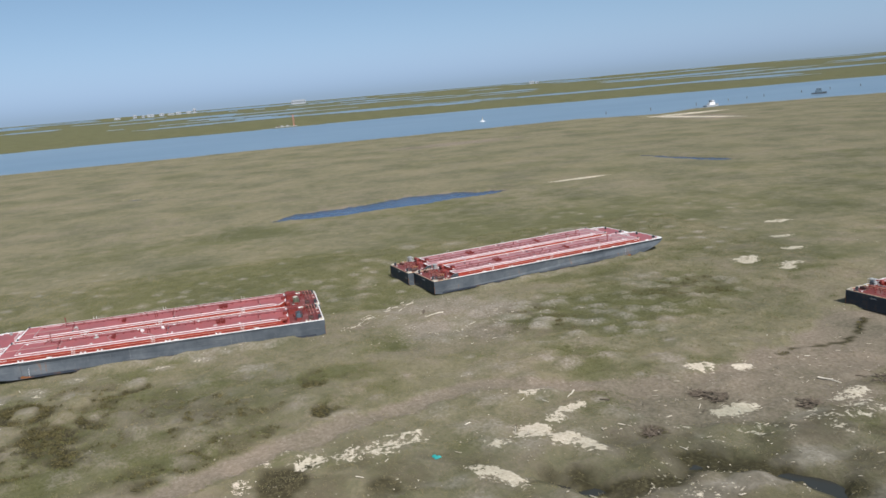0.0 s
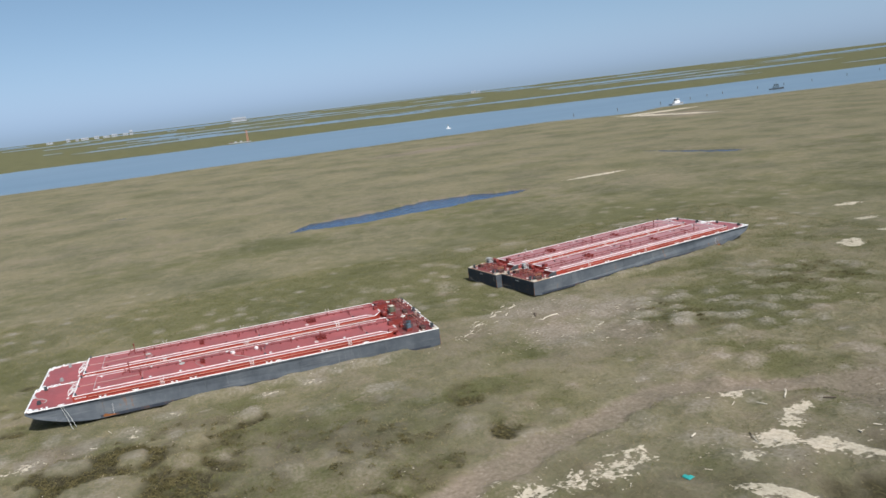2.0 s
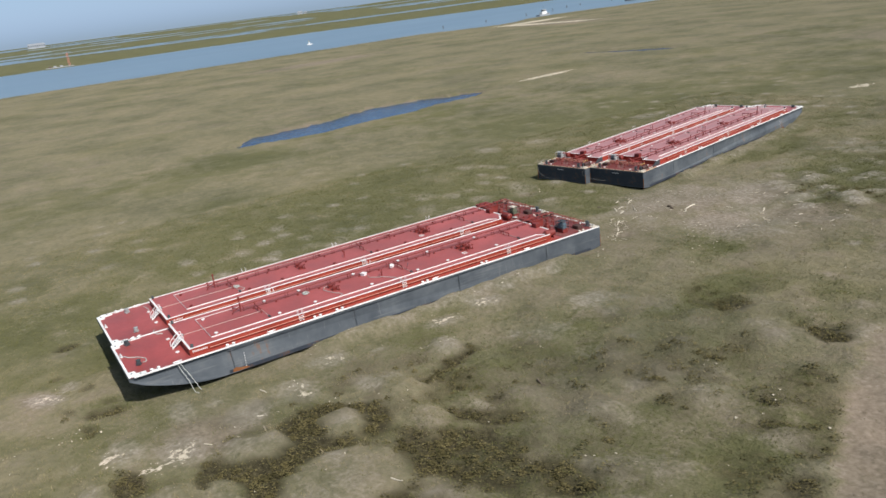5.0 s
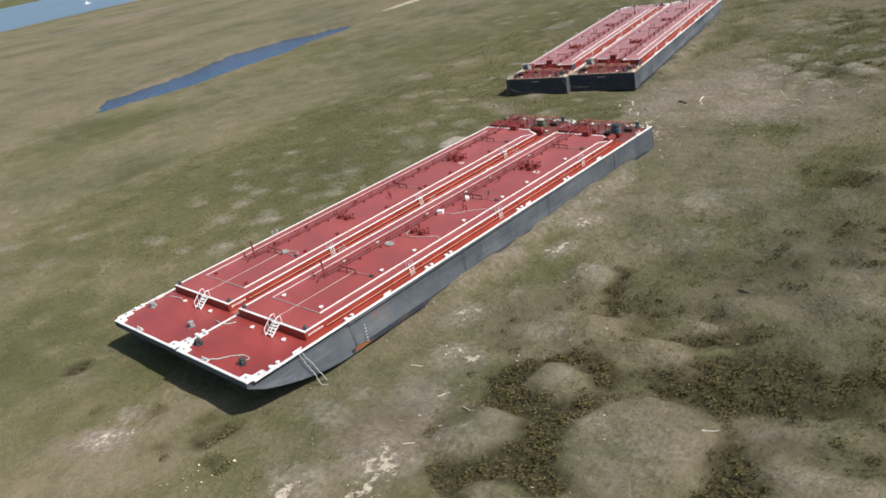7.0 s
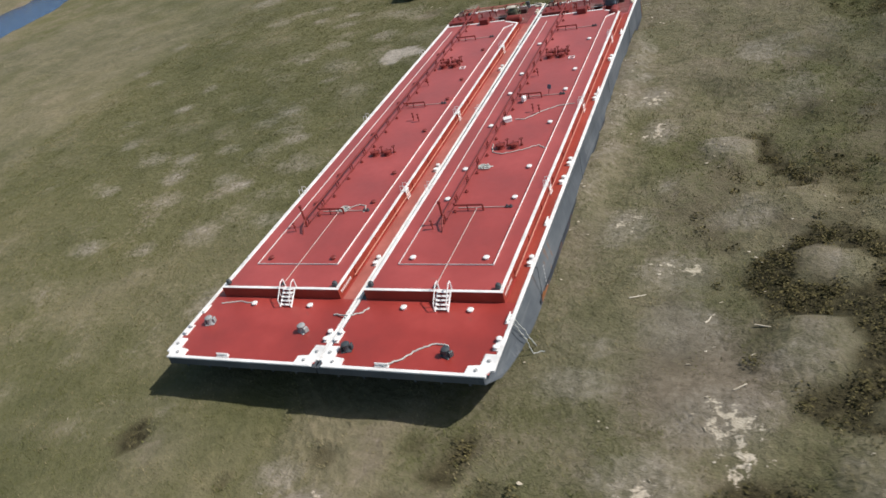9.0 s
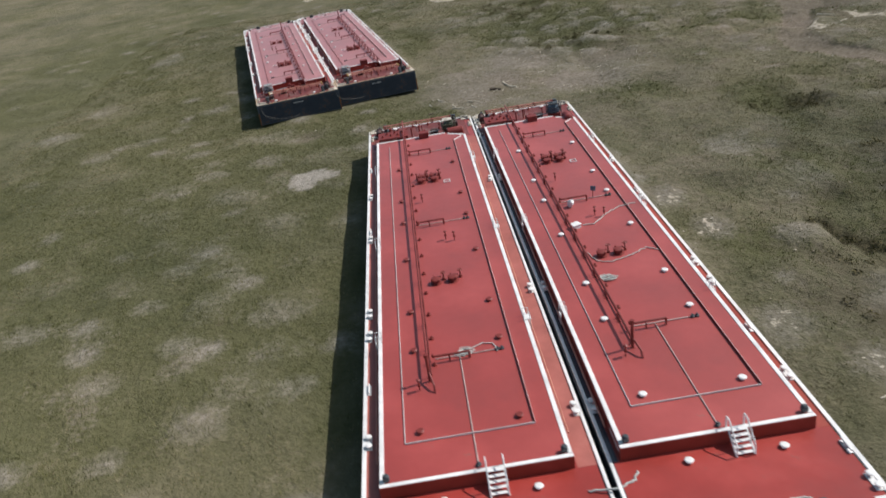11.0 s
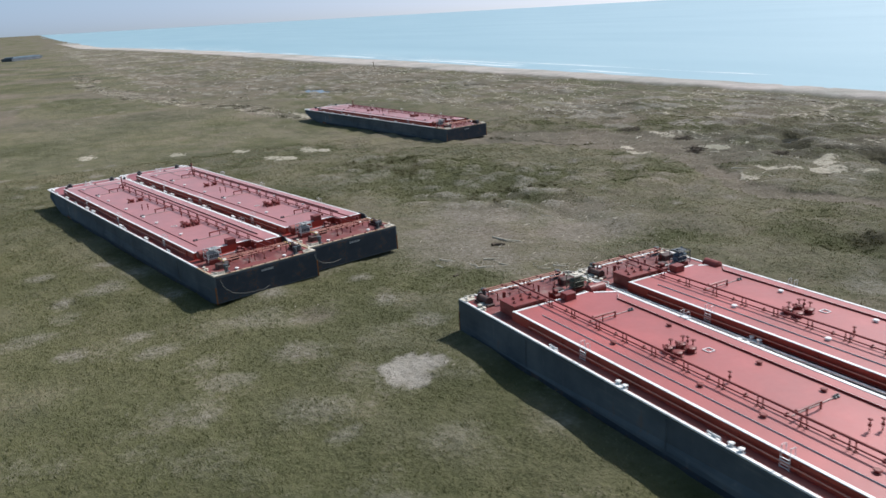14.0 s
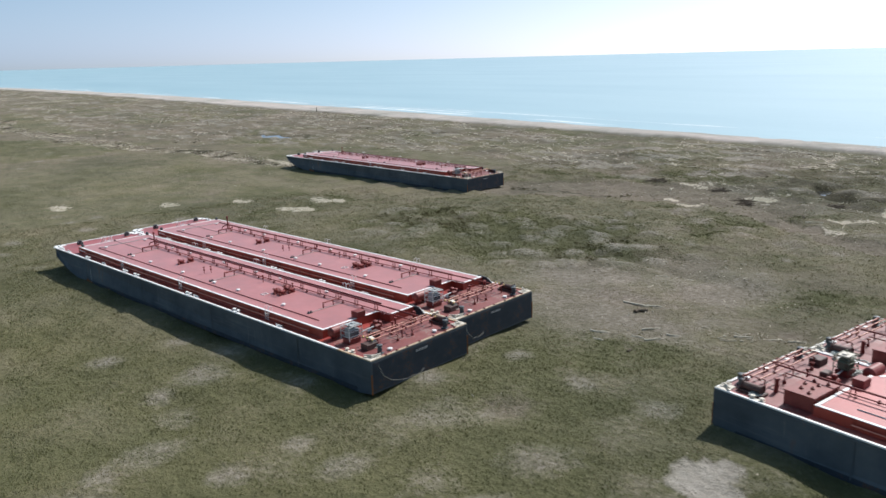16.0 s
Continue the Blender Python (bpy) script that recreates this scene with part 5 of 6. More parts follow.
    for s in (-1, 1):
        part("side_pipe", rods(((s * (TRUNK_X + 0.16), 8.0, DEPTH + 0.35), (s * (TRUNK_X + 0.16), 51.0, DEPTH + 0.35), 0.04)), PINKPIPE, b)
        for y in np.arange(8.4, 51, 3.55):
            part("stiffener", boxes(((s * (TRUNK_X + 0.03), float(y), DEPTH + 0.3), (0.06, 0.08, 0.56))), WALLRED, trunk)
    # spill bars on the trunk: red plates; white outer face left off the shaded side
    part("spill_bar", strip_along((-SPILL_X, SPILL_Y), (SPILL_X, SPILL_Y), 0.045, TOP - 0.01, TOP + 0.09), PALEGREY, trunk, "upright painted steel spill bar")
    runs = [((s * SPILL_X, SPILL_Y), (s * SPILL_X, 50.6 if s > 0 else 51.4), s) for s in (-1, 1)]
    if not stepped:
        runs.append(((SPILL_X, 50.6), (3.9, 51.4), 1))
    for a, c, s in runs:
        # white on the sunward bar only; the other's darker colour stands for shade
        painted = (s < 0) == stepped
        h = 0.13 if painted else 0.08
        bar = part("spill_bar", strip_along(a, c, 0.035, TOP - 0.01, TOP + h), PALEGREY if s < 0 and not stepped else RED_FIT, trunk, "upright painted spill bar")
        if painted:
            part("painted_face", strip_along((a[0] + s * 0.024, a[1]), (c[0] + s * 0.024, c[1]), 0.012, TOP, TOP + 0.128), WHITE, bar, "white painted outer face")
    # cargo line on posts, with branches
    z = TOP
    line = part("cargo_line", rods(((LINE_X, 13.2, z + 0.60), (LINE_X, 57.4, z + 0.60), 0.07), ((LINE_X + 0.12, 13.6, z + 0.14), (LINE_X + 0.12, 56.8, z + 0.14), 0.045)), RED_FIT, b, "long red pipe line on posts")
    for y in np.arange(13.4, 53, 2.6):
        for dy in (-0.16, 0.16):
            put("post", "post", RED_FIT, line, LINE_X, float(y) + dy, z)
        put("valve", "stud", RED_FIT, line, LINE_X + 0.35, float(y) + 1.2, z)
    bm = bmesh.new()
    add_rod(bm, (LINE_X, 13.25, z), (LINE_X, 13.25, z + 1.6), 0.075, 8)
    add_path(bm, [(LINE_X, 13.3, z + 0.6), (LINE_X + 0.2, 12.4, z + 0.3), (LINE_X + 0.2, 12.2, z)], 0.06, 7)
    lathe(bm, (LINE_X, 13.25, z + 1.55), [(0.12, 0), (0.12, 0.16)], 8)
    part("riser", bm, RED_FIT, line, "upright red vent riser")
    for y in (14.8, 32.3, 48.1):
        put("branch_pipe", "branch_pipe", RED_FIT, line, LINE_X + 0.3, y, z)
        part("cross_line", rods(((-1.2, y + 0.3, z + 0.05), (2.3, y + 0.3, z + 0.05), 0.03)), PALEPIPE, line)
        for dx in (2.25, 2.5):
            put("valve", "stud", DARK, line, dx, y + 0.3, z)
    part("centre_line", rods(((0.15, TRUNK_A + 0.3, z + 0.04), (0.15, 15.0, z + 0.04), 0.03)), PALEPIPE, line, "thin pale pipe along the trunk")
    put("valve", "stud", DARK, line, 0.15, TRUNK_A + 0.45, z)
    # domes
    for cx, cy, four in ((0.03, 23.55, False), (0.03, 41.1, True)):
        spots = [(-0.55, 0), (0.55, 0)] + ([(-0.5, 0.85), (0.5, 0.8)] if four else [])
        for dx, dy in spots:
            d = put("tank_dome", "dome", RED_FIT, b, cx + dx, cy + dy, z)
            put("valve_wheel", "handwheel", RED_FIT, d, 0.5, 0.3, 0.0)
            for k in range(4):
                put("bolt", "bolt", RED_FIT, d, 0.33 * math.cos(k * math.pi / 2 + 0.4), 0.33 * math.sin(k * math.pi / 2 + 0.4), 0.0)
        if four:
            for dx, dy in ((-0.9, 0.5), (-0.1, 0.5), (1.0, 0.7)):
                put("vent", "vent", RED_FIT, b, cx + dx, cy + dy, z)
            part("gauge_frame", boxes(((1.6, cy - 0.75, z + 0.03), (0.55, 0.06, 0.06)), ((1.6, cy - 0.25, z + 0.03), (0.55, 0.06, 0.06)), ((1.35, cy - 0.5, z + 0.03), (0.06, 0.5, 0.06)), ((1.85, cy - 0.5, z + 0.03), (0.06, 0.5, 0.06))), WHITE, b, "small white square gauge frame")
    for x, y in ((0.6, 29.6), (1.2, 29.3), (-0.7, 37.0), (-2.2, 12.6)):
        put("vent", "vent", RED_FIT, b, x, y, z)
    # hatch caps
    for y in (9.3, 16.2, 20.35, 27.3, 33.4, 37.6, 44.8):
        for x in (-2.35, 2.5):
            put("hatch_cap", "cap", cap_paint, b, x, y, z)
    # ladders over both sides
    for y in (17.8, 30.4, 45.2):
        for s in (-1, 1):
            rz = 0 if s > 0 else 180
            lad = tagged(new("ladder"), "white steel ladder with hand hoops")
            lad.parent = b
            lad.matrix_basis = pose(s * TRUNK_X, y, DEPTH, 0, 0, rz)
            for dy in (-0.25, 0.25):
                place("rail", SH["ladder_rail"], WHITE, lad, "", pose(0, dy, 0))
            for k in range(4):
                place("rung", SH["rung"], WHITE, lad, "", pose(0.15 - 0.008 * k, 0, 0.1 + 0.16 * k))
            if s > 0 and cap_paint is not WHITE:
                place("landing", SH["landing"], WHITE, lad, "white grated landing")
    # stair to the bow deck
    stair = new("stair")
    stair.parent = b
    stair.location = (0.85, TRUNK_A, DEPTH)
    for x in (-0.4, 0.4):
        place("rail", SH["stair_rail"], WHITE, stair, "", pose(x, 0, 0))
    SH["stair_rail"].materials[0] = WHITE
    for k in range(5):
        place("tread", SH["tread"], WHITE, stair, "", pose(0, -0.8 + 0.18 * k, 0.12 + 0.17 * k))
    # deck edge fittings
    for y in (4.6, 9.9, 14.2, 19.4, 22.0, 32.8, 34.2, 41.1, 47.6):
        for s in (-1, 1):
            if side[s] != HALF and y not in (9.9, 22.0, 41.1):
                continue
            if y in (4.6, 14.2, 34.2, 47.6):
                put("cleat", "cleat", WHITE, b, s * (side[s] - 0.32), y, DEPTH + 0.02)
            else:
                put("bitt", "bitt", WHITE, b, s * (side[s] - 0.34), y, DEPTH + 0.02, 6 * math.sin(7 * y))
    for s in (-1, 1):
        for dx, dy in ((0.95, 0.42), (0.45, 1.15)):
            put("stud", "edge_stud", GREY, b, s * (side[s] - dx), dy, DEPTH + 0.1)
        put("bitt", "bitt", WHITE, b, s * (side[s] - 0.36), 2.5, DEPTH + 0.02)
    put("cleat", "cleat", WHITE, b, -1.0, 0.42, DEPTH + 0.02, 90)
    put("hatch_cap", "cap", WHITE, b, -1.6, TRUNK_A - 0.75, DEPTH + 0.01)
    put("hatch_cap", "cap", WHITE, b, 2.6, TRUNK_A - 0.8, DEPTH + 0.01)
    for x, y, rz in ((-3.65, 1.5, 15), (2.4, 1.5, -25)) if cap_paint is WHITE else ((-3.8, 3.25, 15), (3.3, 2.9, -25)):
        put("capstan", "capstan", DARK if cap_paint is WHITE else GREY, b, x, y, DEPTH + 0.01, rz, "bow capstan on a plate")
    for s in (-1, 1):
        put("bollard", "dark_bollard", DARK, b, s * (TRUNK_X - 0.35), TRUNK_A + 0.42, TOP + 0.03)
    stern_gear(b, side, engine, stepped)
    return b


white_capped = barge("tank_barge", "red-decked steel tank barge with white hatch caps, aground on grass", WHITE, HALF - 0.34, HALF, engine=(BLUEGREY, DARK, DARK))
white_capped.matrix_basis = pose(5.76, -0.30, 0.55, -0.68, 0, 1.12)
red_capped = barge("tank_barge", "red-decked steel tank barge with red hatch caps, aground beside its twin", RED_FIT, HALF, HALF + 0.30, side_paint=FADED, engine=(OLIVE, OLIVE, WORNWHITE))
red_capped.matrix_basis = pose(-5.06, -0.23, 0.29, -0.36, 0, 1.06)


def berth(ob, bow_x, bow_y, bottom, turn, pitch=0.0):
    return copy_thing(ob, pose(bow_x, bow_y, bottom, pitch, 0, turn))


second = barge("tank_barge", "red-decked steel tank barge with white hatch caps, aground beside its twin", WHITE, stern_paint=RUSTEDGE, top_paint=DUSTRED, engine=(GREY, PALEGREY, GREY), stepped=True)
second.matrix_basis = pose(-22.87, 140.05, -0.48, 0.2, 0, 191.45)
berth(second, -33.11, 136.65, -0.46, 191.45, 0.2)
tagged(berth(second, 29.4, 205.6, -0.85, 190.3, -0.35), "lone red-decked steel tank barge aground near the dunes")
far_hull = new("hopper_barge")
tagged(far_hull, "distant dark covered barge aground far along the marsh", "barge")
part("hull", hull_mesh(HALF, HALF), HULL, far_hull)
for k in range(8):
    part("hatch_cover", prism([(-4.6, 4 + 6.4 * k), (4.6, 4 + 6.4 * k), (4.6, 10.2 + 6.4 * k), (-4.6, 10.2 + 6.4 * k)], DEPTH, DEPTH + 1.1), BLUEGREY, far_hull)
far_hull.matrix_basis = pose(-20, 955, -0.4, 0, 0, 150)


# ---- growth and litter on the ground ----
def ground_z(x, y):
    return float(fields(np.array([float(x)]), np.array([float(y)]))[0][0])


def under_hull(x, y):
    """True under the beached hulls."""
    a = (np.abs(x - 0.35 + 0.019 * y) < 10.4) & (y > 4.0) & (y < 58.6)
    c, s = math.cos(radians(11.45)), math.sin(radians(11.45))
    u, v = (x + 16.2) * c + (y - 80.1) * s, -(x + 16.2) * s + (y - 80.1) * c
    b = (np.abs(u) < 10.5) & (v > 0) & (v < 56)
    c, s = math.cos(radians(10)), math.sin(radians(10))
    u, v = (x - 39.8) * c + (y - 146.4) * s, -(x - 39.8) * s + (y - 146.4) * c
    return a | b | ((np.abs(u) < 5.2) & (v > 0) & (v < 56))


def loose_mesh(name, verts, faces, mat, label, category):
    me = bpy.data.meshes.new(name)
    k = faces.shape[1]
    me.vertices.add(len(verts))
    me.vertices.foreach_set("co", verts.astype(np.float32).ravel())
    me.loops.add(faces.size)
    me.loops.foreach_set("vertex_index", faces.astype(np.int32).ravel())
    me.polygons.add(len(faces))
    me.polygons.foreach_set("loop_start", np.arange(0, faces.size, k, dtype=np.int32))
    me.update(calc_edges=True)
    return tagged(place(name, me, mat), label, category, kind="stuff")


def blades(name, x, y, z, per, height, width, spread, mat, label, category, rng):
    """Tufts of pointed blades."""
    n = len(x)
    X, Y, Z = (np.repeat(a, per) for a in (x, y, z))
    m = n * per
    az = rng.uniform(0, 2 * np.pi, m)
    off = rng.uniform(0, spread, m)
    h = np.repeat(rng.uniform(0.55, 1.25, n), per) * height * rng.uniform(0.6, 1.2, m)
    w = width * rng.uniform(0.6, 1.4, m)
    bx, by = X + off * np.cos(az), Y + off * np.sin(az)
    lean = rng.uniform(0.2, 0.9, m) * h
    px, py = -np.sin(az), np.cos(az)
    v = np.empty((m, 3, 3))
    v[:, 0] = np.stack([bx - px * w, by - py * w, Z - 0.06], 1)
    v[:, 1] = np.stack([bx + px * w, by + py * w, Z - 0.06], 1)
    v[:, 2] = np.stack([bx + lean * np.cos(az), by + lean * np.sin(az), Z + h], 1)
    return loose_mesh(name, v.reshape(-1, 3), np.arange(m * 3).reshape(-1, 3), mat, label, category)


def leaves(name, x, y, z, per, reach, tall, size, mat, label, category, rng):
    """Low shrubs: many small tilted leaves heaped in a rough dome."""
    n = len(x)
    m = n * per
    X, Y, Z = (np.repeat(a, per) for a in (x, y, z))
    s = np.repeat(rng.uniform(0.6, 1.3, n), per)
    az, rr = rng.uniform(0, 2 * np.pi, m), np.sqrt(rng.uniform(0, 1, m))
    cx, cy = X + reach * s * rr * np.cos(az), Y + reach * s * rr * np.sin(az)
    cz = Z + tall * s * (1 - 0.8 * rr ** 2) * rng.uniform(0.25, 1.0, m)
    a, b = rng.normal(size=(m, 3)), rng.normal(size=(m, 3))
    a[:, 2] *= 0.6
    a /= np.linalg.norm(a, axis=1, keepdims=True)
    b -= a * (a * b).sum(1, keepdims=True)
    b /= np.linalg.norm(b, axis=1, keepdims=True)
    k = (size * rng.uniform(0.6, 1.4, m))[:, None]
    c = np.stack([cx, cy, cz], 1)
    v = np.stack([c - a * k, c + b * k * 0.5, c + a * k, c - b * k * 0.5], 1)
    return loose_mesh(name, v.reshape(-1, 3), np.arange(m * 4).reshape(-1, 4), mat, label, category)


rng = np.random.default_rng(5)
N = 560000
px, py = rng.uniform(-62, 104, N), rng.uniform(-36, 165, N)
pz, p_sand, p_mud, p_scrub, p_lush, p_beach, p_pale = fields(px, py)
keep = (rng.uniform(0, 1, N) < np.clip(0.55 + 0.5 * p_lush - 0.5 * p_mud - 0.6 * p_pale, 0.05, 1)) & (p_sand < 0.35) & (p_beach < 0.15) & ~under_hull(px, py) & (pz > -0.8)
keep &= rng.uniform(0, 1, N) < 0.45 + 0.55 * smooth(fbm(px, py, 1.5, 141, 2), 0.35, 0.65)
green = rng.uniform(0, 1, N) < 0.15 + 0.85 * p_lush
for pick, mat, label in ((keep & ~green, BLADES, "short straw-coloured dry marsh grass"), (keep & green, GREENBLADES, "short dull green marsh grass")):
    blades("marsh_grass", px[pick], py[pick], pz[pick], 4, 0.13, 0.03, 0.42, mat, label, "grass", rng)

N = 160000
sx, sy = rng.uniform(4, 100, N), rng.uniform(-12, 150, N)
sz, s_sand, s_mud, s_scrub, s_lush, s_beach, s_pale = fields(sx, sy)
keep = (rng.uniform(0, 1, N) < 0.42 * np.clip(s_scrub - 0.34, 0, 1) * (0.35 + 0.65 * smooth(fbm(sx, sy, 1.8, 142, 2), 0.4, 0.6))) & (s_sand < 0.4) & (s_beach < 0.1) & (sz > -1.0) & (sx < 58) & ~under_hull(sx, sy)
leaves("scrub", sx[keep], sy[keep], sz[keep], 36, 0.5, 0.5, 0.09, SCRUB, "dark low salt scrub in the hollows", "scrub", rng)

N = 360000
lx, ly = rng.uniform(-18, 132, N), rng.uniform(-25, 400, N)
lz, l_sand, l_mud, l_scrub, l_lush, l_beach, l_pale = fields(lx, ly)
near_sand = np.clip(l_sand, 0, 1) * 0.22 + 0.10 * smooth(lx, 54, 66) * smooth(fbm(lx, ly, 6, 81, 3), 0.52, 0.66) + 0.05 * smooth(fbm(lx, ly, 4, 82, 3), 0.62, 0.72)
near_sand = np.maximum(near_sand, 0.22 * strip(lx, ly, [(11.5, 13), (11.4, 32), (11.0, 52)], 0.8) * smooth(fbm(lx, ly, 2.5, 85, 2), 0.45, 0.6))
near_sand = near_sand * np.where((lx < 10) & (ly < 150), 0.3, 1)
keep = (rng.uniform(0, 1, N) < near_sand) & (l_beach < 0.2) & ~under_hull(lx, ly)
lx, ly, lz = lx[keep], ly[keep], lz[keep]
m = len(lx)
az, r = rng.uniform(0, 2 * np.pi, m), rng.uniform(0.03, 0.10, m) * np.where(rng.uniform(0, 1, m) < 0.05, 1.5, 1)
v = np.empty((m, 5, 3))
for k in range(5):
    a = az + k * 2 * np.pi / 5
    q = r * rng.uniform(0.5, 1.2, m)
    v[:, k] = np.stack([lx + 1.5 * q * np.cos(a), ly + q * np.sin(a), lz + 0.05 + 0.10 * rng.uniform(0, 1, m)], 1)
loose_mesh("shell_litter", v.reshape(-1, 3), np.arange(m * 5).reshape(-1, 5), SHELL, "scattered bleached shells and washed-up litter", "litter")

# twigs and straw washed onto the mud
N = 110000
wx, wy = rng.uniform(-26, 130, N), rng.uniform(-14, 400, N)
wz, w_sand, w_mud, w_scrub, w_lush, w_beach, w_pale = fields(wx, wy)
near_mud = np.maximum(0.06 * smooth(most(wx, wy, BARE), 0.1, 0.7), 1.0 * strip(wx, wy, [(3.6, 68.4), (6, 66), (8.6, 63)], 1.3))
near_mud = np.maximum(near_mud, 0.35 * smooth(strip(wx, wy, WRACK, 6.0), 0.1, 0.7))
near_mud = np.maximum(near_mud, 0.05 * smooth(w_pale, 0.3, 0.8) * (wx > 10))
near_mud = np.maximum(near_mud, 0.05 * smooth(wx, 56, 70) * smooth(fbm(wx * 1.8, wy, 7, 143, 3), 0.52, 0.66))
keep = (rng.uniform(0, 1, N) < near_mud) & (w_beach < 0.2) & ~under_hull(wx, wy)


def sticks(name, x, y, z, length, radius, mat, label, category):
    """Loose three-sided sticks lying every way."""
    m = len(x)
    az, ln, r = rng.uniform(0, np.pi, m), rng.uniform(*length, m), rng.uniform(*radius, m)
    dx, dy = np.cos(az), np.sin(az)
    v = np.empty((m, 6, 3))
    for e, s in ((0, -1), (3, 1)):
        lift = 0.03 + 0.35 * ln * rng.uniform(0, 1, m) ** 3
        for k, (o, h) in enumerate(((-1, 0.01), (1, 0.01), (0, 1.8))):
            v[:, e + k] = np.stack([x + s * ln * dx - o * r * dy, y + s * ln * dy + o * r * dx, z + lift + h * r], 1)
    quads = np.array([(0, 1, 4, 3), (1, 2, 5, 4), (2, 0, 3, 5)])
    return loose_mesh(name, v.reshape(-1, 3), (np.arange(m)[:, None, None] * 6 + quads[None]).reshape(-1, 4), mat, label, category)


sticks("driftwood_twigs", wx[keep], wy[keep], wz[keep], (0.08, 0.42), (0.018, 0.048), SHELL, "bleached twigs and straw strewn over bare mud", "twigs")

# heavier drift in broken lines through the dune belt
N = 60000
wx, wy = rng.uniform(-25, 132, N), rng.uniform(20, 460, N)
wz, w_sand, w_mud, w_scrub, w_lush, w_beach, w_pale = fields(wx, wy)
belt = smooth(wx + 60 * smooth(wy, 185, 330), 58, 72)
thick = belt * smooth(fbm(wx * 2.0, wy * 0.7, 8, 201, 4), 0.55, 0.66) * 0.22 + 0.25 * smooth(strip(wx, wy, WRACK, 5.0), 0.1, 0.7) * smooth(fbm(wx, wy, 6, 202, 3), 0.5, 0.62)
thick = thick + 0.12 * smooth(most(wx, wy, [(56, 86, 7, 8), (62, 100, 8, 12), (60, 66, 6, 20)]), 0.1, 0.7) * smooth(fbm(wx, wy, 4, 203, 3), 0.52, 0.64)
chosen = (rng.uniform(0, 1, N) < thick) & (w_beach < 0.2) & ~under_hull(wx, wy)
pale_wood = rng.uniform(0, 1, N) < 0.55
for pick, mat, label in ((chosen & pale_wood, DRIFT, "bleached driftwood strewn through the dune belt"), (chosen & ~pale_wood, DARKWOOD, "dark branches and wrack strewn through the dune belt")):
    sticks("driftwood_branches", wx[pick], wy[pick], wz[pick], (0.2, 0.8), (0.03, 0.09), mat, label, "driftwood")

# surf line along the beach
ys = np.arange(-60, 1300, 3.0)
fv, ff = [], []
for row, (out, wide) in enumerate(((5, 0.9), (12, 0.6), (20, 0.55))):
    ex = sea_edge(ys) + out + 4 * (fbm(ys, ys * 0 + row, 26, 91 + row, 3) - 0.5)
    w = wide * np.clip(6 * (fbm(ys, ys * 0, 40, 95 + row, 3) - 0.47), 0, 1.6)
    base = len(fv)
    for e, yy, ww in zip(ex, ys, w):
        fv += [(e - ww, yy, -0.47), (e + ww, yy, -0.47)]
    for k in range(len(ys) - 1):
        if w[k] > 0.05 or w[k + 1] > 0.05:
            i = base + 2 * k
            ff.append((i, i + 1, i + 3, i + 2))
loose_mesh("surf", np.array(fv), np.array(ff), FOAM, "thin white lines of breaking surf", "surf")


# ---- ropes and loose gear on the twin barges ----
def aboard(q):
    """World place of a point: a plain place, or (barge, x, y, height over its trunk top)."""
    if len(q) == 3:
        return Vector(q)
    ob = white_capped if q[0] == "R" else red_capped
    return ob.matrix_basis @ Vector((q[1], q[2], TOP + q[3]))


def coil(name, q, r, label):
    pts = []
    rg = random.Random(int(q[1] * 10 + q[2]))
    x, y, z = aboard(q)
    a = dx = dy = 0.0
    for k in range(90):
        a += rg.uniform(0.35, 0.95)
        if k % 14 == 0:
            dx, dy = r * rg.uniform(-0.45, 0.45), r * rg.uniform(-0.3, 0.3)
        q = r * (0.22 + 0.6 * rg.random())
        pts.append((x + dx + q * math.cos(a) * 1.35, y + dy + q * math.sin(a) * 0.8, z + 0.04 + 0.001 * k))
    cu = bpy.data.curves.new(name, "CURVE")
    cu.dimensions, cu.bevel_depth, cu.bevel_resolution = "3D", 0.026, 1
    sp = cu.splines.new("POLY")
    sp.points.add(len(pts) - 1)
    for p, q in zip(sp.points, pts):
        p.co = (*q, 1)
    me = bpy.data.meshes.new_from_object(new("tmp", cu))
    bpy.data.objects.remove(bpy.data.objects["tmp"])
    return tagged(place(name, me, ROPE), label, "rope")


coil("rope_coil", ("L", 0.35, 15.3, 0.0), 0.5, "heap of faded green rope on the red trunk")
rope_line([("L", 0.8, 15.5, 0.05), ("L", 1.5, 15.9, 0.05), ("L", 2.1, 15.7, 0.05), ("L", 2.2, 14.9, 0.05)], 0.03, ROPE, "rope", "faded rope end lying on the red trunk")
coil("rope_coil", ("R", -0.95, 20.6, 0.0), 0.5, "tangled pale rope beside the pipe line")
rope_line([("R", -1.3, 24.2, 0.06), ("R", -1.0, 22.9, 0.06), ("R", -0.2, 22.5, 0.06), ("R", 1.1, 22.9, 0.06), ("R", 2.4, 23.6, 0.06), ("R", 3.05, 23.1, 0.06)], 0.03, ROPE, "rope", "pale rope lying across the red trunk")
rope_line([("R", -0.6, 28.3, 0.06), ("R", 0.2, 28.2, 0.06), ("R", 1.4, 29.5, 0.06), ("R", 2.6, 30.3, 0.06), ("R", 3.8, 30.5, 0.06)], 0.035, ROPE, "rope", "pale hose lying across the red trunk")
rope_line([("R", -0.9, 0.35, -0.56), ("R", -0.1, 0.95, -0.64), ("R", 0.6, 1.8, -0.64), ("R", 1.5, 2.35, -0.64), ("R", 2.2, 2.25, -0.64), ("R", 2.35, 1.9, -0.60)], 0.05, ROPE, "rope", "pale mooring rope lying on the bow deck")
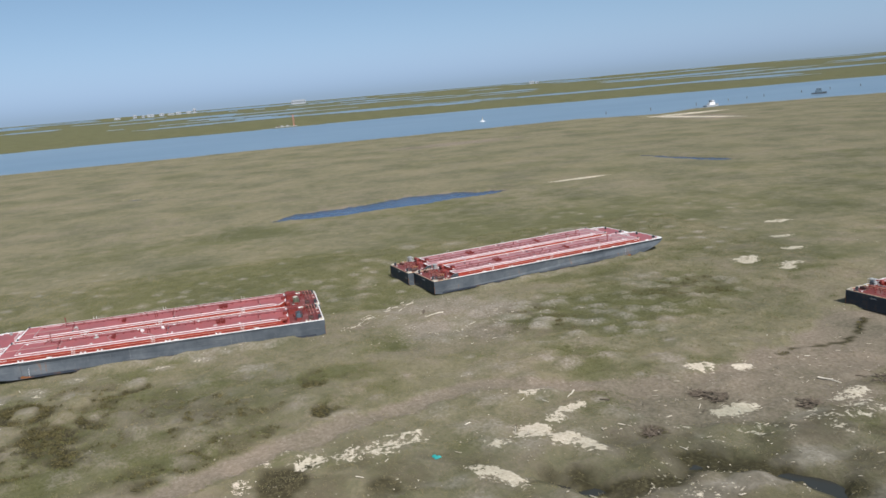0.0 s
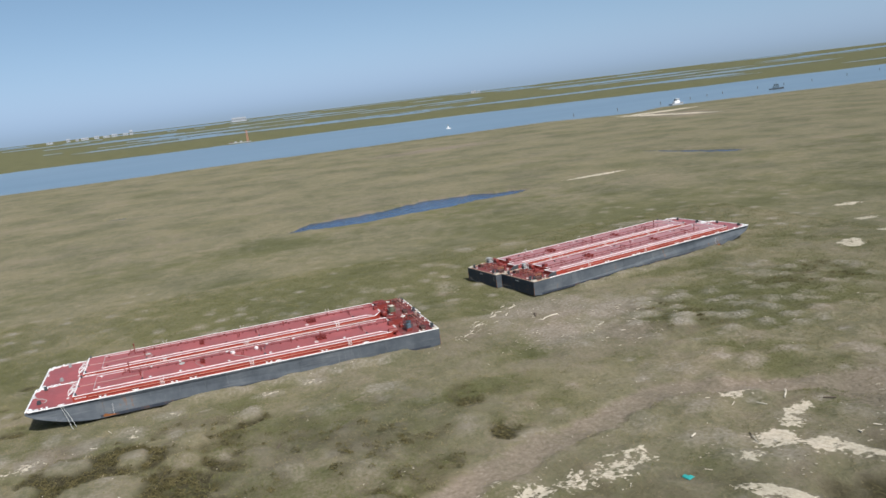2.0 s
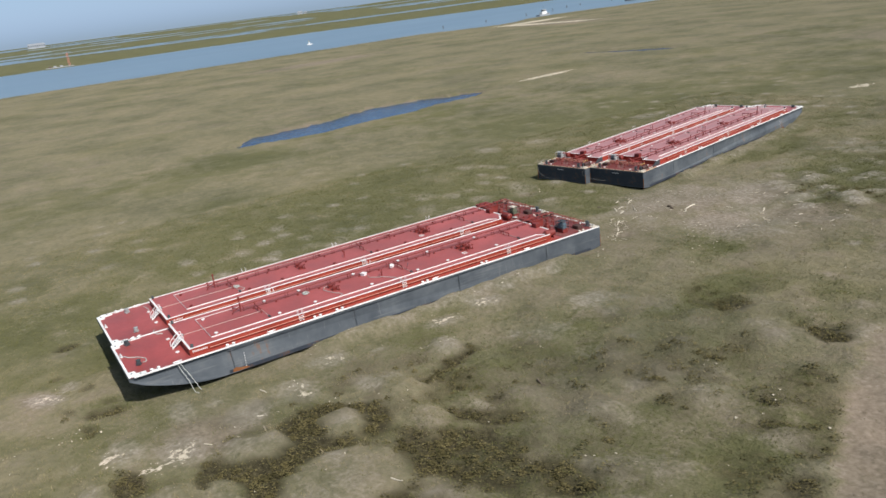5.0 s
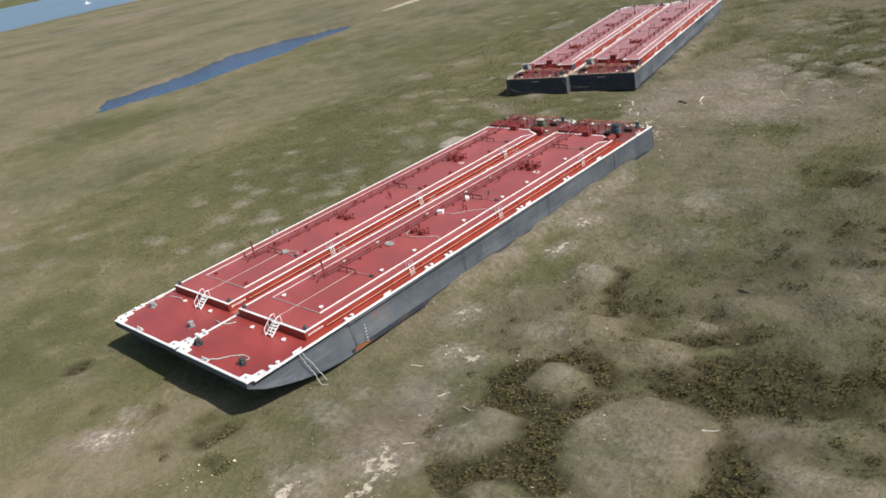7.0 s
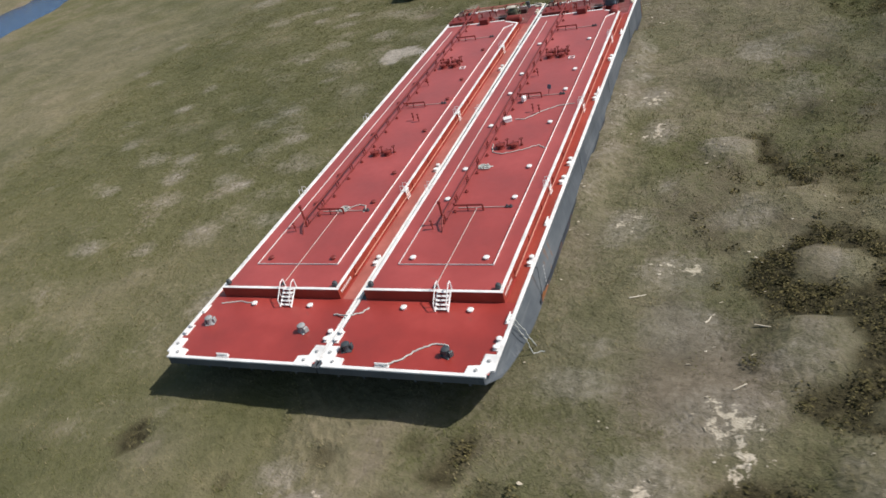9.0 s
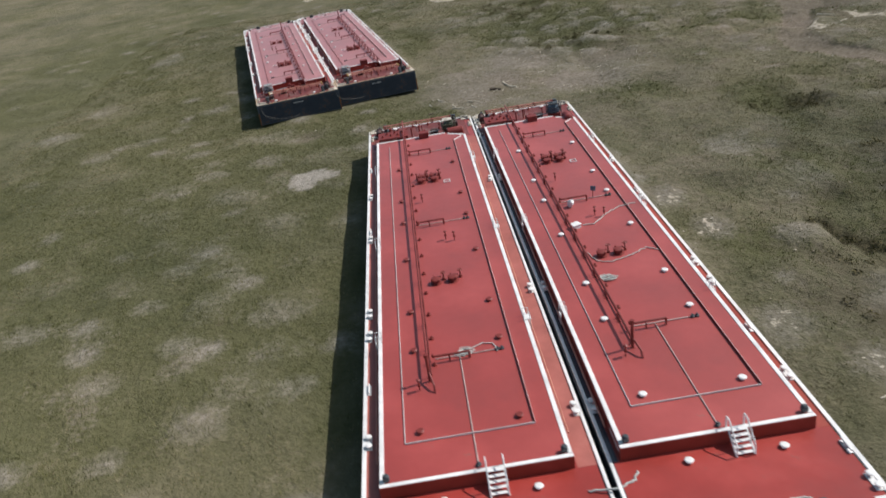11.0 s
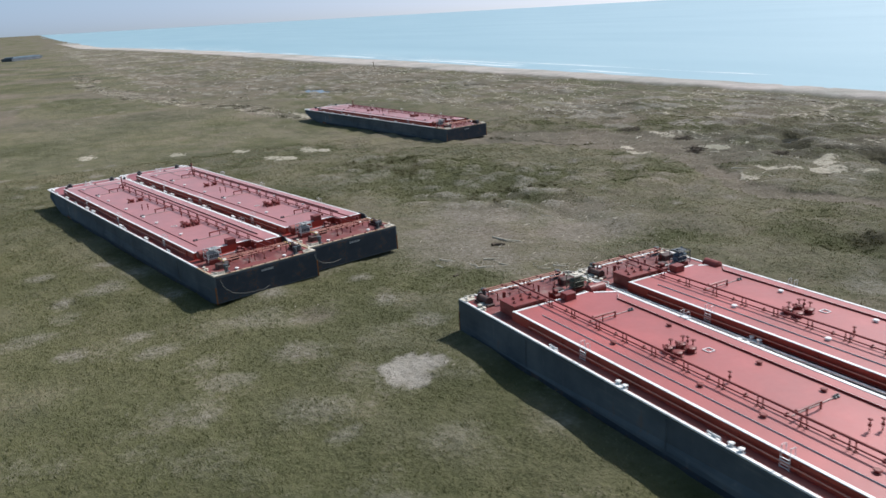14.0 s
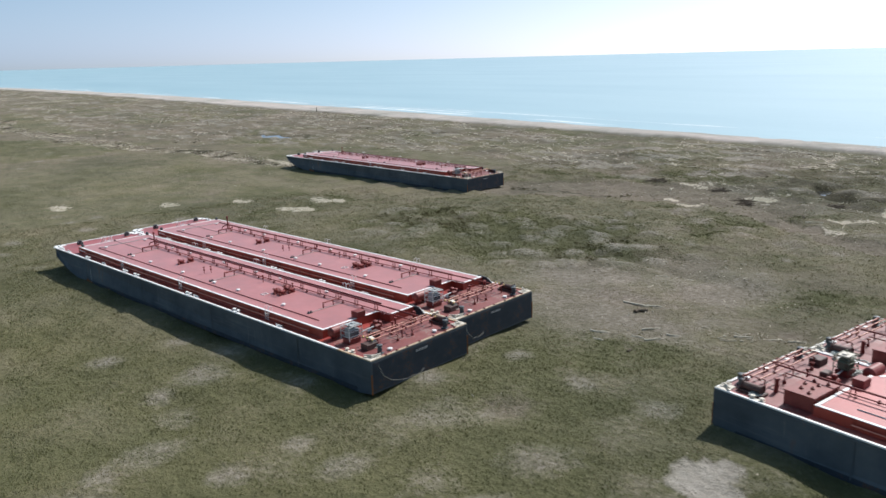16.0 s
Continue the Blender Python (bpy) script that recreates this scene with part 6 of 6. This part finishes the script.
rope_line([("R", 4.9, 4.5, -0.62), ("R", 5.25, 4.45, -0.66), ("R", 5.42, 5.0, -2.1), (11.3, 5.3, ground_z(11.3, 5.3) + 0.04), (11.9, 5.5, ground_z(11.9, 5.5) + 0.04)], 0.035, ROPE, "rope", "pale mooring rope hanging over the hull to the grass")
rope_line([("R", 4.9, 4.8, -0.62), ("R", 5.25, 4.75, -0.66), ("R", 5.42, 5.3, -2.0), (11.3, 5.9, ground_z(11.3, 5.9) + 0.04)], 0.035, ROPE, "rope", "second slack rope hanging over the hull")
rope_line([("L", 4.6, 4.5, -0.66), ("R", -4.9, 4.4, -0.66), ("R", -4.2, 4.7, -0.66), ("R", -3.9, 5.2, -0.66)], 0.05, ROPE, "rope", "short lashing rope between the two bows")
rope_line([("L", -4.2, 5.2, -0.66), ("L", -3.0, 5.5, -0.66), ("L", -1.6, 5.3, -0.66)], 0.045, ROPE, "rope", "pale rope lying along the foot of the trunk")
rope_line([(-16.4, 79.2, 2.3), (-16.2, 78.9, 1.8), (-15.0, 79.9, 1.0), (-13.0, 81.2, 0.7)], 0.022, OLDROPE, "rope", "slack rope hung across the sterns", 0.15)
rope_line([(-26.0, 77.2, 2.3), (-25.8, 76.9, 1.5), (-24.6, 77.2, 0.7), (-22.6, 77.6, 0.45), (-21.4, 78.0, 0.6)], 0.022, OLDROPE, "rope", "slack rope hung from the stern corner", 0.1)


rope_line([("R", -5.3, 52.0, -0.62), ("R", -4.6, 53.2, -0.60), ("R", -5.3, 54.6, -0.60), ("R", -4.4, 55.6, -0.60), ("R", -5.1, 56.9, -0.60), ("R", -4.1, 57.8, -0.60), ("R", -4.8, 58.6, -0.60)], 0.045, ROPE, "rope", "pale lashing rope heaped across the two sterns")
coil("rope_coil", ("L", -4.4, 57.0, -0.62), 0.5, "heap of pale rope on the stern deck corner")
coil("rope_coil", ("R", -4.5, 57.6, -0.62), 0.45, "tangle of pale rope between the two sterns")
coil("rope_coil", ("L", 3.6, 54.6, -0.62), 0.55, "loose pale hose beside the pump engine")


def gear_box(q, sx, sy, sz, rz, mat, label):
    bm = boxes(((0, 0, sz / 2), (sx, sy, sz), 0.03), ((0, 0, sz + 0.02), (sx + 0.06, sy + 0.06, 0.05), 0.015))
    ob = part("gear_box", bm, mat)
    ob.matrix_basis = Matrix.Translation(aboard(q)) @ pose(0, 0, 0, 0, 0, rz)
    return tagged(ob, label, "box")


gear_box(("R", -1.15, 28.1, 0.0), 0.62, 0.5, 0.3, 25, WHITE, "small white gear box on the red trunk")


def slumped_bag(q, label):
    """A soft sack slumped over a pipe."""
    rg = random.Random(4)
    bm = bmesh.new()
    g = bmesh.ops.create_icosphere(bm, subdivisions=2, radius=1.0)
    for v in g["verts"]:
        v.co = Vector((v.co.x * 0.22, v.co.y * 0.30, 0.26 + v.co.z * 0.32)) * (1 + rg.uniform(-0.2, 0.2))
        v.co.z = max(0.0, v.co.z)
    ob = part("sack", bm, WHITE)
    ob.matrix_basis = Matrix.Translation(aboard(q)) @ pose(0, 0, 0, 8, 10, 20)
    return tagged(ob, label, "sack")


slumped_bag(("R", -0.75, 31.7, 0.0), "crumpled white sack leaning on a branch pipe")


def notice_plate(q, label):
    b = new("notice_plate")
    tagged(b, label, "plate")
    part("post", rods(((0, 0, 0), (0, 0, 0.75), 0.03)), RED_FIT, b)
    part("plate", boxes(((0, 0, 0.72), (0.4, 0.04, 0.36), 0.015)), BLUEGREY, b, "flat blue-grey plate")
    b.matrix_basis = Matrix.Translation(aboard(q)) @ pose(0, 0, 0, -18, 0, -30)
    return b


notice_plate(("R", 1.2, 32.6, 0.0), "small blue-grey plate on a post by the pipe")


# ---- driftwood and wrack ----
def log_piece(x, y, length, r, turn, mat, label):
    rg = random.Random(int(x * 31 + y * 17))
    bm = bmesh.new()
    pts = []
    for k in range(5):
        t = k / 4 - 0.5
        pts.append(Vector((length * t, 0.06 * length * rg.uniform(-1, 1), r * 0.7 + 0.04 * rg.uniform(-1, 1))))
    for i, (a, b) in enumerate(zip(pts, pts[1:])):
        add_rod(bm, a, b, r * (1 - 0.12 * i), 7, r * (1 - 0.12 * (i + 1)))
    add_rod(bm, pts[2], pts[2] + Vector((0.3, 0.25 * rg.choice((-1, 1)), 0.15)) * min(1, length / 3), r * 0.5, 6, r * 0.25)
    ob = part("driftwood_log", bm, mat)
    ob.matrix_basis = pose(x, y, ground_z(x, y) - 0.02, 0, 0, turn)
    return tagged(ob, label, "driftwood", "driftwood on the mud")


for x, y, ln, r, turn in ((6.4, 79.5, 4.8, 0.10, -70), (-3.0, 76.9, 1.9, 0.09, -60), (0.9, 74.3, 1.8, 0.08, -31), (-1.6, 73.7, 1.3, 0.08, -77), (-1.1, 72.3, 1.9, 0.08, -34), (0.8, 71.6, 1.6, 0.08, -68), (-4.5, 75.7, 0.9, 0.09, -70),
                           (11.1, 82.9, 1.0, 0.07, 10), (62.0, 120.4, 3.0, 0.12, 30), (15.4, 84.8, 1.6, 0.07, -60), (17.0, 82.6, 1.3, 0.07, -30),
                           (20.9, 6.8, 1.1, 0.05, 45), (20.6, 9.0, 0.9, 0.05, 60), (16.4, 10.6, 1.0, 0.05, 30), (4.6, 67.4, 1.6, 0.09, -48), (6.2, 65.8, 1.3, 0.08, -40), (7.6, 64.3, 1.4, 0.08, -52), (38.2, 13.6, 1.0, 0.05, 30), (52.5, 88.0, 2.4, 0.1, -40)):
    log_piece(x, y, ln, r, turn, DRIFT, "bleached driftwood branch lying on bare mud")
for x, y, ln, r, turn in ((4.2, 78.3, 1.4, 0.24, -20), (33.6, 30.8, 2.4, 0.09, -10), (-4.6, 72.1, 0.6, 0.12, 15)):
    log_piece(x, y, ln, r, turn, DARKWOOD, "dark waterlogged timber lying on the ground")


def wrack_mound(x, y, r, h, seed):
    rg = random.Random(seed)
    bm = bmesh.new()
    for k in range(70):
        a, q = rg.uniform(0, 6.28), r * math.sqrt(rg.random())
        c = Vector((q * math.cos(a), q * math.sin(a), h * (1 - q / r) * rg.random() + 0.06))
        d = Vector((rg.uniform(-1, 1), rg.uniform(-1, 1), rg.uniform(-0.35, 0.35))).normalized() * rg.uniform(0.4, 1.1)
        add_rod(bm, c - d, c + d, rg.uniform(0.03, 0.08), 5, 0.02)
    ob = part("wrack_mound", bm, DARKWOOD)
    ob.matrix_basis = pose(x, y, ground_z(x, y))
    return tagged(ob, "dark heap of washed-up branches on the mud", "brush", "brush heaps near the dunes")


for k, (x, y, r, h) in enumerate(((65.6, 126.8, 2.0, 0.8), (66.8, 113.6, 1.3, 0.7), (60.6, 104.6, 1.5, 0.6), (58.8, 103.2, 0.9, 0.4), (66.4, 92.6, 1.1, 0.35))):
    wrack_mound(x, y, r, h, 100 + k)

bm = bmesh.new()
add_box(bm, (0, 0, 0.12), (0.9, 0.5, 0.2), 0.06)
add_box(bm, (0.2, 0.35, 0.07), (0.5, 0.4, 0.1), 0.03)
scrap = part("plastic_tarp", bm, TEAL)
scrap.matrix_basis = pose(63.2, 66.9, ground_z(63.2, 66.9), 5, 3, 20)
tagged(scrap, "crumpled teal plastic tarp among the shells", "tarp")


# ---- boats and marks on the channel ----
def boat(x, y, turn, length, label, cabin_paint, hull_paint_):
    b = new("workboat")
    tagged(b, label, "boat")
    w, L2 = length * 0.15, length / 2
    out = [(-L2, -w), (L2 * 0.45, -w), (L2 * 0.85, -w * 0.5), (L2, 0), (L2 * 0.85, w * 0.5), (L2 * 0.45, w), (-L2, w)]
    part("hull", prism(out, 0, 1.7), hull_paint_, b)
    part("bulwark", prism([(p[0] * 1.01, p[1] * 1.02) for p in out[1:6]], 1.7, 2.3), hull_paint_, b)
    part("cabin", boxes(((-0.05 * length, 0, 2.9), (length * 0.42, w * 1.4, 2.4), 0.1)), cabin_paint, b, "pale deckhouse")
    part("wheelhouse", boxes(((0.02 * length, 0, 5.0), (length * 0.2, w * 1.2, 1.9), 0.1), ((0.02 * length, 0, 6.05), (length * 0.24, w * 1.35, 0.2), 0.03)), cabin_paint, b)
    part("window_band", boxes(((0.02 * length, 0, 5.25), (length * 0.205, w * 1.22, 0.7))), DARK, b)
    part("mast", rods(((-0.02 * length, 0, 6.1), (-0.02 * length, 0, 9.0), 0.12)), GREY, b)
    part("funnel", rods(((-0.16 * length, 0, 4.0), (-0.16 * length, 0, 6.2), 0.5)), DARK, b)
    b.matrix_basis = pose(x, y, -0.95, 0, 0, turn)
    return b


boat(-548, 492, 100, 17, "white and dark workboat moored off the near bank", WHITE, GREY)
boat(-578, 640, 60, 15, "dark-hulled tug with a grey wheelhouse on the channel", BLUEGREY, DARK)
skiff = new("skiff")
tagged(skiff, "small white skiff out on the channel", "boat")
part("hull", prism([(-2.6, -1), (1.2, -1), (2.8, 0), (1.2, 1), (-2.6, 1)], 0, 1.0), WHITE, skiff)
part("console", boxes(((-0.3, 0, 1.7), (1.4, 1.2, 1.6), 0.1)), WHITE, skiff)
part("mast", rods(((-0.3, 0, 2.4), (-0.3, 0, 5.0), 0.15)), YELLOW, skiff)
skiff.matrix_basis = pose(-677, 293, -0.8, 0, 0, 75)

rig = new("crane_barge")
tagged(rig, "low work barge with a pale crane tower by the far bank", "barge")
part("pontoon", boxes(((0, 0, 0.9), (9, 34, 1.9), 0.1)), GREY, rig)
for dy in (-12, -6, 2):
    part("deck_house", boxes(((0, dy, 2.7), (4, 3.6, 1.8), 0.1)), DARKWOOD if dy < -8 else GREY, rig)
bm = bmesh.new()
for sx in (-1.1, 1.1):
    for sy in (-1.1, 1.1):
        add_rod(bm, (sx, 12 + sy, 1.8), (sx * 0.7, 12 + sy * 0.7, 17), 0.28, 6)
for k in range(6):
    zz = 2 + 2.5 * k
    add_rod(bm, (-1, 11, zz), (1, 13, zz + 2.4), 0.2, 5)
    add_rod(bm, (1, 11, zz), (-1, 13, zz + 2.4), 0.2, 5)
add_box(bm, (0, 12, 17.2), (2.2, 2.2, 1.2), 0.1)
part("tower", bm, PINKPIPE, rig)
rig.matrix_basis = pose(-1072, 96, -0.9, 0, 0, 0)

post_me = mesh_of(rods(((0, 0, -1.5), (0, 0, 3.2), 0.32)), "pile")
for x, y in ((-581, 394), (-571, 438), (-581, 495), (-600, 545), (-618, 580), (-630, 610), (-634, 662), (-640, 705), (-646, 752), (-660, 820), (-690, 905)):
    ob = place("mooring_pile", post_me, DARKWOOD)
    ob.location = (x, y, -0.6)
    tagged(ob, "dark wooden mooring pile standing in the channel", "pile", "piles along the channel")

# ---- far shore ----
def far_block(x, y, w, d, h, label):
    base = float(far_rise(np.array([x]), np.array([y]))[0]) - 1
    b = new("distant_building")
    tagged(b, label, "building", "far skyline")
    part("wall", boxes(((0, 0, h / 2), (d, w, h), 0.3)), HAZEWALL, b)
    part("roof", boxes(((0, 0, h + 0.6), (d * 0.9, w * 0.9, 1.4), 0.2)), GREY, b)
    for k in range(max(2, int(w / 9))):
        part("window", boxes(((d / 2, -w / 2 + (k + 0.5) * w / max(2, int(w / 9)), h * 0.55), (0.3, 4, h * 0.35))), DARK, b)
    b.matrix_basis = pose(x, y, base, 0, 0, math.degrees(math.atan2(-y, -x)))
    return b


for x, y, w, h in ((-4100, -628, 30, 9), (-4115, -545, 18, 16), (-4124, -505, 16, 11), (-4124, -470, 34, 13), (-4130, -415, 22, 14), (-4135, -370, 30, 9), (-4139, -332, 26, 14), (-4145, -252, 16, 24), (-4140, -280, 24, 12), (-3894, 1530, 26, 15), (-3894, 1560, 16, 11)):
    far_block(x, y, w, 14, h, "pale distant building on the far shore")
far_block(-4150, 289, 76, 20, 22, "long white distant building on the far shore")

pole = part("beach_post", rods(((0, 0, -0.3), (0, 0, 2.4), 0.16)), DARKWOOD)
pole.location = (116, 372, ground_z(116, 372))
tagged(pole, "dark lone post standing on the beach", "post")
